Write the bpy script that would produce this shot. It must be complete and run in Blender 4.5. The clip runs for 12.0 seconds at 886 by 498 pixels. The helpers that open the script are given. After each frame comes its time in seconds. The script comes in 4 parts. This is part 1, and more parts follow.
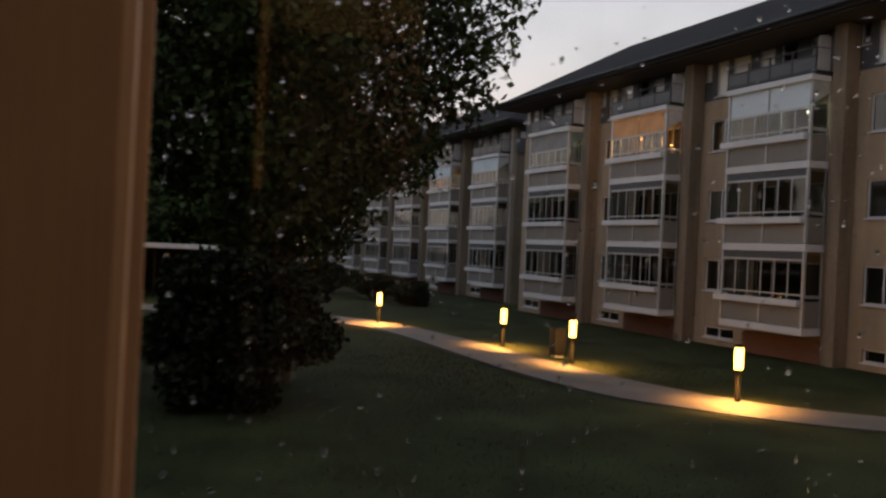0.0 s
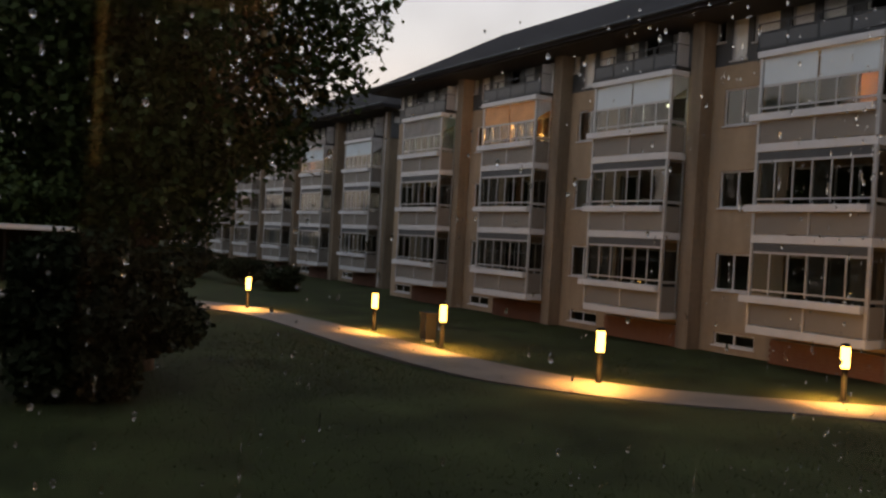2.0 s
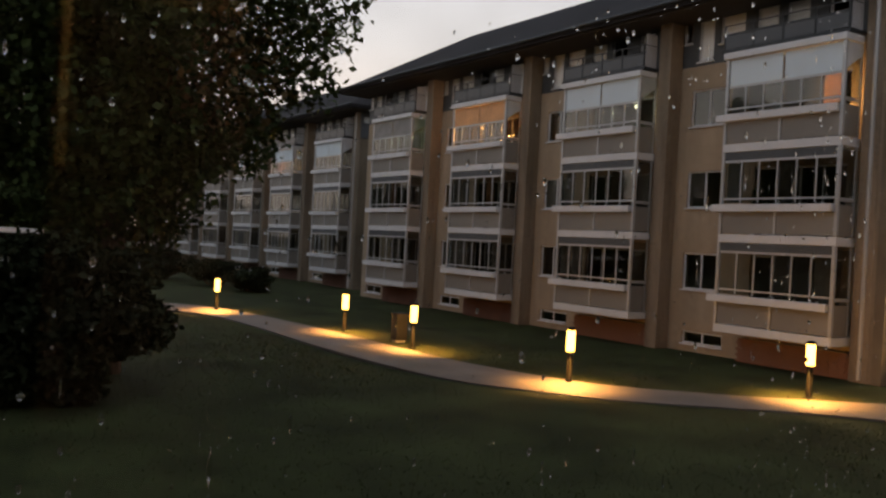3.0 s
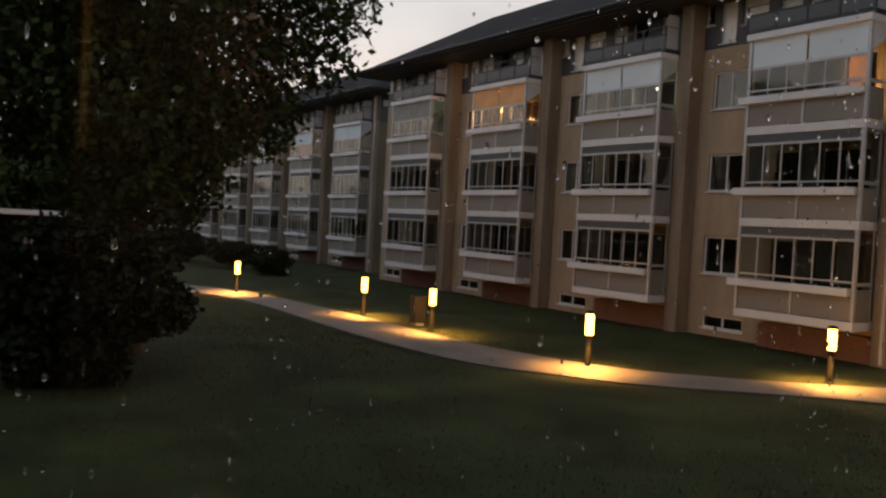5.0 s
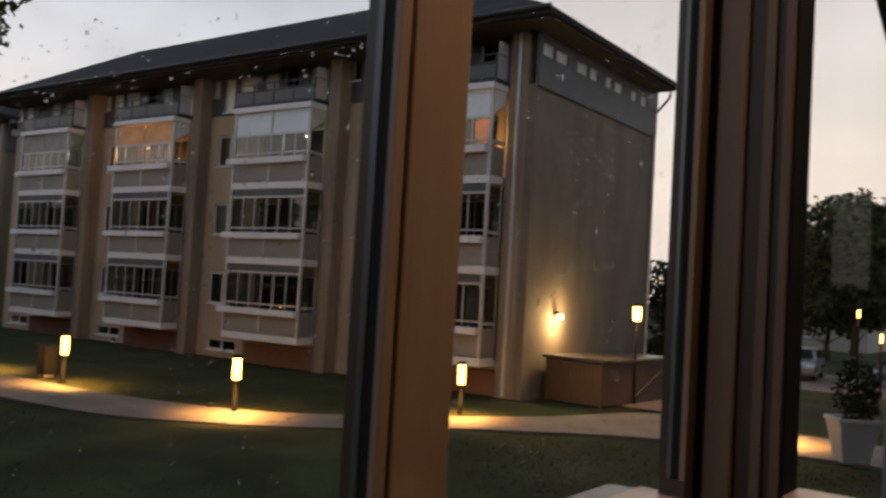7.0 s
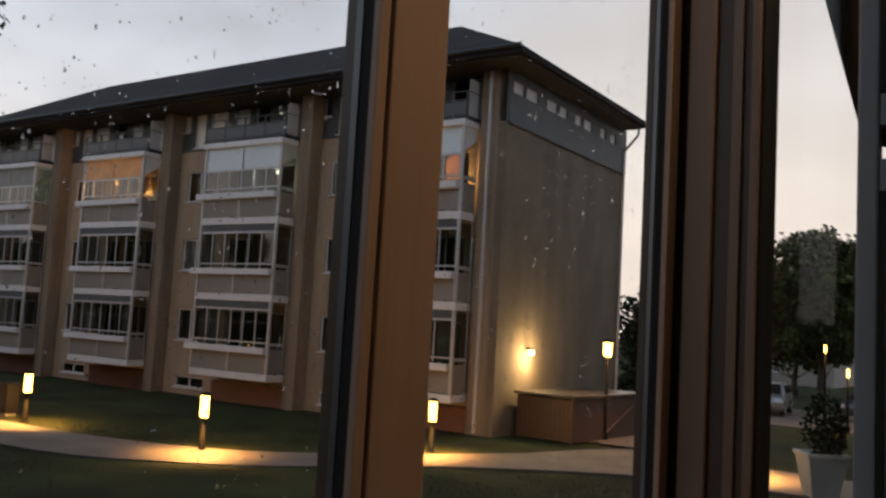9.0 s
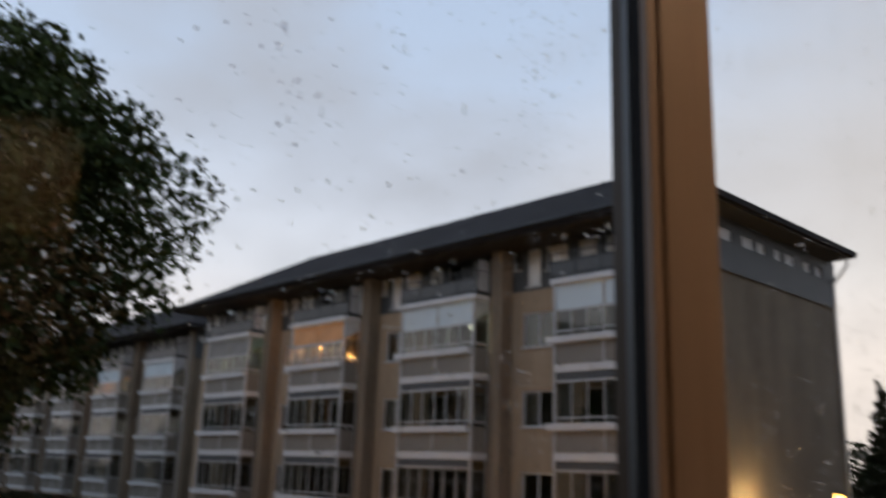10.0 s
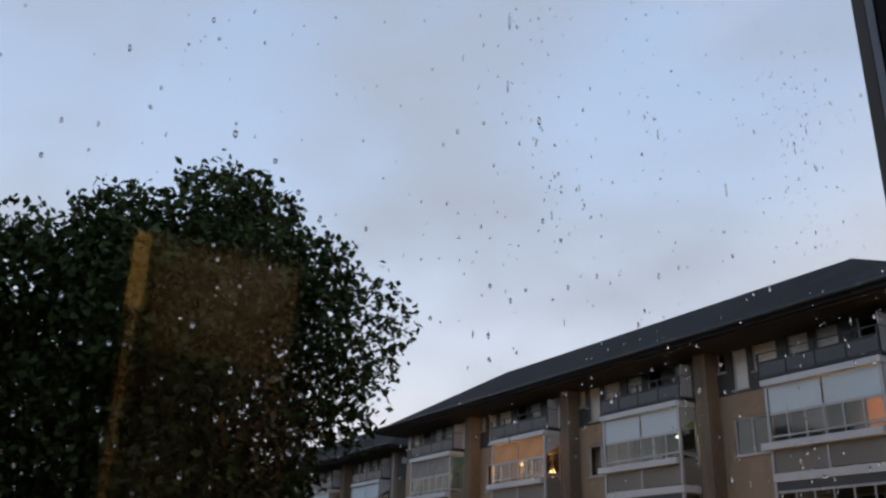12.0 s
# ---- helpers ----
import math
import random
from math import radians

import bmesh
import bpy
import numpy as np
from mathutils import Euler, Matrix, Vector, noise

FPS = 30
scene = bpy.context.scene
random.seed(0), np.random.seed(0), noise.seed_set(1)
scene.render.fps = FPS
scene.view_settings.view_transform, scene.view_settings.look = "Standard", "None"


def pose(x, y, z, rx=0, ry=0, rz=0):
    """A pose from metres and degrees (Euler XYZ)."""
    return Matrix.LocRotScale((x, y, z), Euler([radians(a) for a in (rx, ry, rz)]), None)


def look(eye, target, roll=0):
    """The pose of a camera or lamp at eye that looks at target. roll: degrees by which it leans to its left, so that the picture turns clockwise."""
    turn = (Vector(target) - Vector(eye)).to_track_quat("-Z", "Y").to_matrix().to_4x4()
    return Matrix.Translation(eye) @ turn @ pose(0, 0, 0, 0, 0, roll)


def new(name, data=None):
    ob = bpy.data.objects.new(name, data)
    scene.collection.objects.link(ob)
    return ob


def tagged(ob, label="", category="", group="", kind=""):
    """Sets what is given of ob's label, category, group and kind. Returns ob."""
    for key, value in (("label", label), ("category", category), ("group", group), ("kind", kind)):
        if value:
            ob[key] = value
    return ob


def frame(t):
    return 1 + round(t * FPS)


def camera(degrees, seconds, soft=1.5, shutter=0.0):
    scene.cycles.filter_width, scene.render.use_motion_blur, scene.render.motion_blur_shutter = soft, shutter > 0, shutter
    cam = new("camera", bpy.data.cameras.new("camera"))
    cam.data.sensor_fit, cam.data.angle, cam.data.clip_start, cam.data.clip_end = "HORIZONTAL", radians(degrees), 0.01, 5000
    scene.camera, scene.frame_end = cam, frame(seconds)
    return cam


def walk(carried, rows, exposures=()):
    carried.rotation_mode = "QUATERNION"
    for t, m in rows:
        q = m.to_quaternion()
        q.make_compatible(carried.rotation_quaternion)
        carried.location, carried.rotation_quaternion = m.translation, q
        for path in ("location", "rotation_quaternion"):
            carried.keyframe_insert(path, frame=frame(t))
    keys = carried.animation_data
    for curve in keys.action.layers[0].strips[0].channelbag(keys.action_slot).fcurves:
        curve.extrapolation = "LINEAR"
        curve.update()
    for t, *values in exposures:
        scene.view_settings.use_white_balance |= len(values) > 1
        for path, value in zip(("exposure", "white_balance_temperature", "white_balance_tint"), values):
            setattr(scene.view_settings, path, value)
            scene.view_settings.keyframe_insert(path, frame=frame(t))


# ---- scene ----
# The eye stands indoors at a window, 3.3 m over the lawn, and turns by hand.
cam = camera(53.9, 12.0, soft=2.4, shutter=0.5)
ROWS = [
    (0.0, pose(-0.165, 0.272, 3.27, 90.04, -2.74, 68.20)),
    (0.5, pose(-0.170, 0.305, 3.27, 91.36, -2.69, 66.38)),
    (1.0, pose(-0.175, 0.320, 3.27, 90.74, -3.24, 64.34)),
    (1.5, pose(-0.175, 0.328, 3.27, 89.99, -3.57, 61.73)),
    (2.0, pose(-0.175, 0.330, 3.27, 89.48, -3.27, 59.87)),
    (2.5, pose(-0.175, 0.330, 3.27, 89.33, -3.10, 58.81)),
    (3.0, pose(-0.175, 0.330, 3.27, 89.62, -3.06, 57.93)),
    (3.2, pose(-0.175, 0.330, 3.27, 89.50, -3.06, 57.58)),
    (4.8, pose(-0.175, 0.330, 3.27, 88.45, -3.16, 58.98)),
    (5.0, pose(-0.175, 0.330, 3.27, 88.45, -3.16, 59.18)),
    (5.5, pose(-0.170, 0.330, 3.27, 88.41, -2.98, 57.81)),
    (6.0, pose(-0.125, 0.338, 3.27, 89.22, -3.15, 50.48)),
    (6.5, pose(-0.040, 0.330, 3.27, 90.83, -3.15, 41.61)),
    (7.0, pose(0.000, 0.343, 3.27, 92.60, -3.31, 36.65)),
    (7.2, pose(0.005, 0.345, 3.27, 93.50, -3.42, 35.46)),
    (8.8, pose(0.003, 0.340, 3.27, 94.77, -3.03, 34.30)),
    (9.0, pose(0.000, 0.338, 3.27, 95.06, -3.21, 34.75)),
    (9.5, pose(-0.025, 0.330, 3.27, 98.14, -2.81, 38.57)),
    (10.0, pose(-0.070, 0.325, 3.27, 104.45, -1.93, 47.58)),
    (10.5, pose(-0.112, 0.316, 3.27, 108.67, -1.89, 54.23)),
    (11.0, pose(-0.117, 0.310, 3.27, 110.87, -1.84, 57.84)),
    (11.5, pose(-0.117, 0.308, 3.27, 111.58, -1.53, 59.57)),
    (12.0, pose(-0.117, 0.308, 3.27, 111.42, -1.56, 60.63)),
]
walk(cam, ROWS, [(0.0, 0.25, 8100, 13), (1.5, 0.36, 8500, 13), (5.5, 0.36, 8600, 13), (7.0, 0.34, 7900, 12), (9.0, 0.36, 7700, 11), (10.5, 0.34, 7100, 10), (12.0, 0.3, 6850, 10)])

# ---- light ----


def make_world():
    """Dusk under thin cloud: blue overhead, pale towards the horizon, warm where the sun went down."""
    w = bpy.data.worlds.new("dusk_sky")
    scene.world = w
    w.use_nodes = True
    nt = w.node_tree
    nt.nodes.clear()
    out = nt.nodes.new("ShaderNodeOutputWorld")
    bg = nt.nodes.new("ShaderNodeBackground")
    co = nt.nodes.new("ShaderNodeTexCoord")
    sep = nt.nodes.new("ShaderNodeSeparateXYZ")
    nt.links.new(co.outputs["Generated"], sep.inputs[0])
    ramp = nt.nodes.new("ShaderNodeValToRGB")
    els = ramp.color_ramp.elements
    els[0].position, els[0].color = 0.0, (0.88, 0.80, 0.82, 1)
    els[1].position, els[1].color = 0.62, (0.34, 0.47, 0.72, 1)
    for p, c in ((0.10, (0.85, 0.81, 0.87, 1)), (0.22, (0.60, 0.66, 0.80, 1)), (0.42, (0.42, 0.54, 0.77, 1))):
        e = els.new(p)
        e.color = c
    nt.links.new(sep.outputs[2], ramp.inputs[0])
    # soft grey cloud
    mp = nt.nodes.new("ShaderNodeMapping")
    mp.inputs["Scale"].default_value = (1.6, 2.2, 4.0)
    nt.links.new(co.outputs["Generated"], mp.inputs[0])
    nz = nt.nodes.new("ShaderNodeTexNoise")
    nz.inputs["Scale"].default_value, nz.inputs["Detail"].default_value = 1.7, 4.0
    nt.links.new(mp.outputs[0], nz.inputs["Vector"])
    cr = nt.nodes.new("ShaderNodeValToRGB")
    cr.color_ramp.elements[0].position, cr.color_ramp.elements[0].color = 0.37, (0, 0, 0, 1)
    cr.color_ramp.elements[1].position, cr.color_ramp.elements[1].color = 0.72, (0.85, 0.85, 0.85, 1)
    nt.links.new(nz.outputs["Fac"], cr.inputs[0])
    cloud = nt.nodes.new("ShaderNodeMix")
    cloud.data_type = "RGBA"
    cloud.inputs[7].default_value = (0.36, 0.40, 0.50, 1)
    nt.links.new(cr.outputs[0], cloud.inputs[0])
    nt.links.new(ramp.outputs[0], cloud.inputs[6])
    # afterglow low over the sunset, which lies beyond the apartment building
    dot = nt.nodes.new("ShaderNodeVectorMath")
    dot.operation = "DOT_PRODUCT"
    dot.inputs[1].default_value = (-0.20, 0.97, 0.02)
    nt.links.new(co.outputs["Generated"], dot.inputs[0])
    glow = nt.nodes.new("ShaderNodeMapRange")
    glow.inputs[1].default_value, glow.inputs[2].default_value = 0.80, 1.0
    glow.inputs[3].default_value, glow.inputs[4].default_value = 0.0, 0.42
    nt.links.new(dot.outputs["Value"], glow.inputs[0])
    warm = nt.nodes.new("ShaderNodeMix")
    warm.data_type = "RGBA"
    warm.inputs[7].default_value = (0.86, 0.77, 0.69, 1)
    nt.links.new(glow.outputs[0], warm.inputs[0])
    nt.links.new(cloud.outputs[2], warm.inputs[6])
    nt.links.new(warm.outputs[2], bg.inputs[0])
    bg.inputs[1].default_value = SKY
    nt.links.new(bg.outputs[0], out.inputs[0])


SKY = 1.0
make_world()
sun = new("sun", bpy.data.lights.new("sun", "SUN"))
sun.data.energy, sun.data.angle, sun.data.color = 0.12, radians(30), (1.0, 0.86, 0.72)
sun.matrix_world = look((0, 0, 0), (0.2, -0.95, -0.35))


def point_light(name, at, watts, colour, radius):
    ob = new(name, bpy.data.lights.new(name, "POINT"))
    ob.data.energy, ob.data.color, ob.data.shadow_soft_size = watts, colour, radius
    ob.location = at
    return ob


def down_light(name, at, watts, colour, radius, degrees=166):
    """A lamp whose cap keeps its light below the horizon."""
    ob = new(name, bpy.data.lights.new(name, "SPOT"))
    ob.data.energy, ob.data.color, ob.data.shadow_soft_size = watts, colour, radius
    ob.data.spot_size, ob.data.spot_blend = radians(degrees), 0.55
    ob.location = at
    return ob


WARM = (1.0, 0.49, 0.14)

# ---- materials ----
MATS = {}


def mat(name, colour, rough=0.7, metal=0.0, vary=0.15, scale=3.0, bump=0.0, bscale=60.0, tint=None, emit=None, strength=0.0, spec=0.5, island=0.0, streak=0.0):
    """Two scales of noise on a base colour, with fine relief."""
    if name in MATS:
        return MATS[name]
    m = bpy.data.materials.new(name)
    m.use_nodes = True
    nt = m.node_tree
    b = nt.nodes["Principled BSDF"]
    b.inputs["Roughness"].default_value, b.inputs["Metallic"].default_value = rough, metal
    b.inputs["Specular IOR Level"].default_value = spec
    co = nt.nodes.new("ShaderNodeTexCoord")
    n1 = nt.nodes.new("ShaderNodeTexNoise")
    n1.inputs["Scale"].default_value, n1.inputs["Detail"].default_value = scale, 6.0
    if streak:
        # rain stains that run down the wall
        mp = nt.nodes.new("ShaderNodeMapping")
        mp.inputs["Scale"].default_value = (2.2, 2.2, streak)
        nt.links.new(co.outputs["Object"], mp.inputs[0])
        nt.links.new(mp.outputs[0], n1.inputs["Vector"])
    else:
        nt.links.new(co.outputs["Object"], n1.inputs["Vector"])
    n2 = nt.nodes.new("ShaderNodeTexNoise")
    n2.inputs["Scale"].default_value, n2.inputs["Detail"].default_value = scale * 9, 3.0
    nt.links.new(co.outputs["Object"], n2.inputs["Vector"])
    add = nt.nodes.new("ShaderNodeMath")
    add.operation = "MULTIPLY_ADD"
    add.inputs[1].default_value = 0.4
    nt.links.new(n2.outputs["Fac"], add.inputs[0])
    nt.links.new(n1.outputs["Fac"], add.inputs[2])
    ramp = nt.nodes.new("ShaderNodeValToRGB")
    dark = [c * (1 - vary * 1.6) for c in colour]
    light = [min(1, c * (1 + vary)) for c in (tint or colour)]
    ramp.color_ramp.elements[0].position, ramp.color_ramp.elements[0].color = 0.42, (*dark, 1)
    ramp.color_ramp.elements[1].position, ramp.color_ramp.elements[1].color = 0.98, (*light, 1)
    nt.links.new(add.outputs[0], ramp.inputs[0])
    last = ramp.outputs[0]
    if island:
        geo = nt.nodes.new("ShaderNodeNewGeometry")
        hsv = nt.nodes.new("ShaderNodeHueSaturation")
        mr = nt.nodes.new("ShaderNodeMapRange")
        mr.inputs[3].default_value, mr.inputs[4].default_value = 1 - island, 1 + island
        nt.links.new(geo.outputs["Random Per Island"], mr.inputs[0])
        nt.links.new(mr.outputs[0], hsv.inputs["Value"])
        nt.links.new(last, hsv.inputs["Color"])
        last = hsv.outputs[0]
    nt.links.new(last, b.inputs["Base Color"])
    if bump:
        n3 = nt.nodes.new("ShaderNodeTexNoise")
        n3.inputs["Scale"].default_value, n3.inputs["Detail"].default_value = bscale, 4.0
        nt.links.new(co.outputs["Object"], n3.inputs["Vector"])
        bp = nt.nodes.new("ShaderNodeBump")
        bp.inputs["Strength"].default_value, bp.inputs["Distance"].default_value = bump, 0.02
        nt.links.new(n3.outputs["Fac"], bp.inputs["Height"])
        nt.links.new(bp.outputs[0], b.inputs["Normal"])
    if emit:
        b.inputs["Emission Color"].default_value, b.inputs["Emission Strength"].default_value = (*emit, 1), strength
    MATS[name] = m
    return m


def glass_mat(name, tint=(0.9, 0.93, 0.92), gloss=0.02, least=0.05, graze=0.4):
    """A thin pane: clear, with a mirror on it that grows towards grazing sight."""
    m = bpy.data.materials.new(name)
    m.use_nodes = True
    nt = m.node_tree
    nt.nodes.clear()
    out = nt.nodes.new("ShaderNodeOutputMaterial")
    tr, gl, mix, lw, pw, ma = (nt.nodes.new("ShaderNode" + k) for k in ("BsdfTransparent", "BsdfGlossy", "MixShader", "LayerWeight", "Math", "Math"))
    tr.inputs[0].default_value = (*tint, 1)
    gl.inputs["Roughness"].default_value = gloss
    lw.inputs[0].default_value = 0.5
    pw.operation, pw.inputs[1].default_value = "POWER", 5.0
    ma.operation, ma.inputs[1].default_value, ma.inputs[2].default_value = "MULTIPLY_ADD", graze, least
    nt.links.new(lw.outputs["Facing"], pw.inputs[0])
    nt.links.new(pw.outputs[0], ma.inputs[0])
    nt.links.new(ma.outputs[0], mix.inputs[0])
    nt.links.new(tr.outputs[0], mix.inputs[1])
    nt.links.new(gl.outputs[0], mix.inputs[2])
    nt.links.new(mix.outputs[0], out.inputs[0])
    return m


def wood_mat(name, colour):
    m = mat(name, colour, rough=0.42, vary=0.10, scale=4.0, bump=0.06, bscale=90)
    nt = m.node_tree
    co = [n for n in nt.nodes if n.type == "TEX_COORD"][0]
    mp = nt.nodes.new("ShaderNodeMapping")
    mp.inputs["Scale"].default_value = (8, 8, 0.35)
    nt.links.new(co.outputs["Object"], mp.inputs[0])
    for n in [n for n in nt.nodes if n.type == "TEX_NOISE"]:
        nt.links.new(mp.outputs[0], n.inputs["Vector"])
    return m


RENDER_WALL = mat("beige_render", (0.345, 0.27, 0.196), 0.9, vary=0.2, scale=0.5, bump=0.25, bscale=35, streak=0.3)
GABLE = mat("gable_brickwork", (0.155, 0.127, 0.095), 0.9, vary=0.2, scale=0.45, bump=0.4, bscale=14, streak=0.9)
FIN = mat("fin_render", (0.215, 0.172, 0.13), 0.9, vary=0.38, scale=0.9, bump=0.25, bscale=35, streak=0.25)
CLAD = mat("grey_cladding", (0.058, 0.068, 0.078), 0.6, vary=0.12, scale=1.2)
DARKMETAL = mat("dark_railing", (0.013, 0.018, 0.023), 0.5, metal=0.0, vary=0.15)
ROOF = mat("roofing_felt", (0.022, 0.021, 0.023), 0.95, vary=0.3, scale=0.6, bump=0.2, spec=0.15)
SOFFIT = mat("soffit_boards", (0.03, 0.027, 0.025), 0.8, vary=0.2)
WHITE = mat("white_paint", (0.56, 0.58, 0.61), 0.5, vary=0.07, scale=1.4)
ALU = mat("balcony_aluminium", (0.42, 0.435, 0.45), 0.4, metal=0.35, vary=0.08, scale=1.5)
PANEL = mat("parapet_panel", (0.20, 0.19, 0.175), 0.6, vary=0.12, scale=0.9)
# top floor blinds, whitened further to carry the sky's reflection in their colour
SKYBLIND = mat("attic_blind", (0.82, 0.83, 0.85), 0.8, vary=0.06, scale=1.5)
RAILPANEL = mat("rail_panel", (0.045, 0.053, 0.062), 0.4, vary=0.15, scale=1.2)
SLAT = mat("pale_slat", (0.42, 0.44, 0.47), 0.6, vary=0.12, scale=2.0)
BLIND = mat("white_blind", (0.56, 0.66, 0.72), 0.8, vary=0.05, scale=1.0)
CURTAIN = mat("pale_curtain", (0.26, 0.255, 0.25), 0.9, vary=0.18, scale=2.0)
ORANGE = mat("orange_blind", (0.72, 0.37, 0.18), 0.9, vary=0.15, scale=1.5)
AMBERCLOTH = mat("amber_curtain", (0.78, 0.52, 0.31), 0.9, vary=0.15, scale=1.5)
BROWNCURTAIN = mat("brown_curtain", (0.30, 0.15, 0.08), 0.9, vary=0.2, scale=1.5)
BRICK = mat("red_brick", (0.12, 0.055, 0.038), 0.9, vary=0.3, scale=1.6, bump=0.4, bscale=25, island=0.35)
MORTAR = mat("mortar", (0.24, 0.21, 0.18), 0.95, vary=0.2)
CONCRETE = mat("concrete", (0.34, 0.33, 0.31), 0.9, vary=0.2, scale=1.5, bump=0.2)
INSIDE = mat("dim_interior", (0.20, 0.165, 0.13), 0.9, vary=0.2)
PANE = glass_mat("window_glass", (0.72, 0.74, 0.72), 0.03, 0.06, 0.5)
FRONTGLASS = glass_mat("clear_glass", (0.98, 0.985, 0.98), 0.0, 0.022, 0.2)
ASPHALT = mat("path_asphalt", (0.115, 0.095, 0.08), 0.75, vary=0.25, scale=0.8, bump=0.4, bscale=40)
EARTH = mat("soil", (0.06, 0.045, 0.03), 0.95, vary=0.3)
GRASS = mat("lawn", (0.0225, 0.029, 0.0105), 0.95, vary=0.40, scale=0.55, bump=0.9, bscale=22, tint=(0.031, 0.039, 0.014), spec=0.1)
BLADE = mat("grass_blade", (0.046, 0.056, 0.018), 0.9, vary=0.3, scale=0.4, island=0.4, spec=0.1)
BARK = mat("bark", (0.075, 0.055, 0.04), 0.95, vary=0.35, scale=5, bump=0.8, bscale=30)
LEAF = mat("leaf", (0.026, 0.043, 0.014), 0.7, vary=0.25, scale=0.5, island=0.45, tint=(0.041, 0.062, 0.019), spec=0.12)
LEAFWARM = mat("turning_leaf", (0.085, 0.058, 0.02), 0.7, vary=0.25, scale=0.5, island=0.4, spec=0.25)
BUSH = mat("shrub_leaf", (0.017, 0.023, 0.011), 0.85, vary=0.3, scale=0.8, island=0.3, spec=0.08)
WOOD = wood_mat("varnished_wood", (0.31, 0.21, 0.158))
# the varnished wood again, its colour darkened for the shade at the corner post
SHADEWOOD = wood_mat("shaded_post_wood", (0.17, 0.112, 0.08))
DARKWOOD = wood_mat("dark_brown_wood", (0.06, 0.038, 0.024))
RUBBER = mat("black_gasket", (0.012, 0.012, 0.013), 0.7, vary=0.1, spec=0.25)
STRIP = mat("grey_strip", (0.14, 0.15, 0.16), 0.35, metal=0.6, vary=0.08)
GREYFRAME = mat("grey_sash_paint", (0.17, 0.18, 0.19), 0.45, vary=0.1, scale=2)
ROOMPAINT = mat("room_paint", (0.20, 0.17, 0.14), 0.9, vary=0.06)
FLOORWOOD = wood_mat("floor_boards", (0.25, 0.14, 0.08))
LAMPMETAL = mat("lamp_post_metal", (0.007, 0.007, 0.007), 0.6, metal=0.0, vary=0.1, spec=0.1)
LAMPGLOW = mat("lamp_lens", (0.9, 0.8, 0.6), 0.4, emit=(1.0, 0.56, 0.13), strength=7.0)
LAMPSMALL = mat("small_lamp_lens", (0.9, 0.8, 0.6), 0.4, emit=(1.0, 0.66, 0.24), strength=7.0)
WETFELT = mat("wet_felt", (0.045, 0.04, 0.036), 0.35, vary=0.3, scale=1.5, bump=0.5, bscale=6)
SHEDWOOD = wood_mat("shed_boards", (0.075, 0.042, 0.027))
CARPAINT = mat("silver_car_paint", (0.26, 0.28, 0.30), 0.3, metal=0.5, vary=0.04)
CARDARK = mat("dark_car_paint", (0.06, 0.07, 0.09), 0.3, metal=0.4, vary=0.04)
TYRE = mat("tyre", (0.02, 0.02, 0.02), 0.9, vary=0.1)
SHEET = mat("pale_roof_sheet", (0.55, 0.58, 0.62), 0.35, metal=0.2, vary=0.1, scale=0.7)
FARWALL = mat("far_house_wall", (0.30, 0.27, 0.24), 0.9, vary=0.12, scale=0.4)
FARROOF = mat("far_house_roof", (0.22, 0.22, 0.24), 0.8, vary=0.12, scale=0.6)
PLANTER = mat("planter_paint", (0.30, 0.32, 0.32), 0.7, vary=0.12, scale=2)

# ---- mesh helpers ----


def box(bm, x0, x1, y0, y1, z0, z1):
    v = [bm.verts.new((x, y, z)) for z in (z0, z1) for y in (y0, y1) for x in (x0, x1)]
    for f in ((0, 2, 3, 1), (4, 5, 7, 6), (0, 1, 5, 4), (2, 6, 7, 3), (0, 4, 6, 2), (1, 3, 7, 5)):
        bm.faces.new([v[i] for i in f])


def bevel(bm, w, seg=2):
    bmesh.ops.bevel(bm, geom=list(bm.edges), offset=w, segments=seg, affect="EDGES", profile=0.6)


def boxm(*dims, w=0.0):
    bm = bmesh.new()
    box(bm, *dims)
    if w:
        bevel(bm, w)
    return bm


def lathe(bm, profile, n=20, cx=0.0, cy=0.0):
    """A turned form: profile of (radius, z) from the bottom up."""
    rings = [[bm.verts.new((cx + r * math.cos(2 * math.pi * i / n), cy + r * math.sin(2 * math.pi * i / n), z)) for i in range(n)] for r, z in profile]
    for a, b in zip(rings, rings[1:]):
        for i in range(n):
            bm.faces.new((a[i], a[(i + 1) % n], b[(i + 1) % n], b[i]))
    bm.faces.new(rings[0][::-1])
    bm.faces.new(rings[-1])


def tube(bm, a, b, r0, r1=None, n=8):
    a, b = Vector(a), Vector(b)
    r1 = r0 if r1 is None else r1
    q = (b - a).to_track_quat("Z", "Y")
    ends = []
    for c, r in ((a, r0), (b, r1)):
        ends.append([bm.verts.new(c + q @ Vector((r * math.cos(2 * math.pi * i / n), r * math.sin(2 * math.pi * i / n), 0))) for i in range(n)])
    for i in range(n):
        bm.faces.new((ends[0][i], ends[0][(i + 1) % n], ends[1][(i + 1) % n], ends[1][i]))
    bm.faces.new(ends[0][::-1])
    bm.faces.new(ends[1])


def to_mesh(name, bm, material, smooth=False):
    me = bpy.data.meshes.new(name)
    bmesh.ops.recalc_face_normals(bm, faces=list(bm.faces))
    bm.to_mesh(me)
    bm.free()
    me.materials.append(material)
    if smooth:
        me.polygons.foreach_set("use_smooth", [True] * len(me.polygons))
    return me


def part(name, bm, material, parent=None, label="", at=(0, 0, 0), smooth=False):
    """One mesh object out of a bmesh, or sharing a mesh that is given."""
    me = bm if isinstance(bm, bpy.types.Mesh) else to_mesh(name, bm, material, smooth)
    ob = new(name, me)
    ob.parent = parent
    ob.location = at
    return tagged(ob, label)


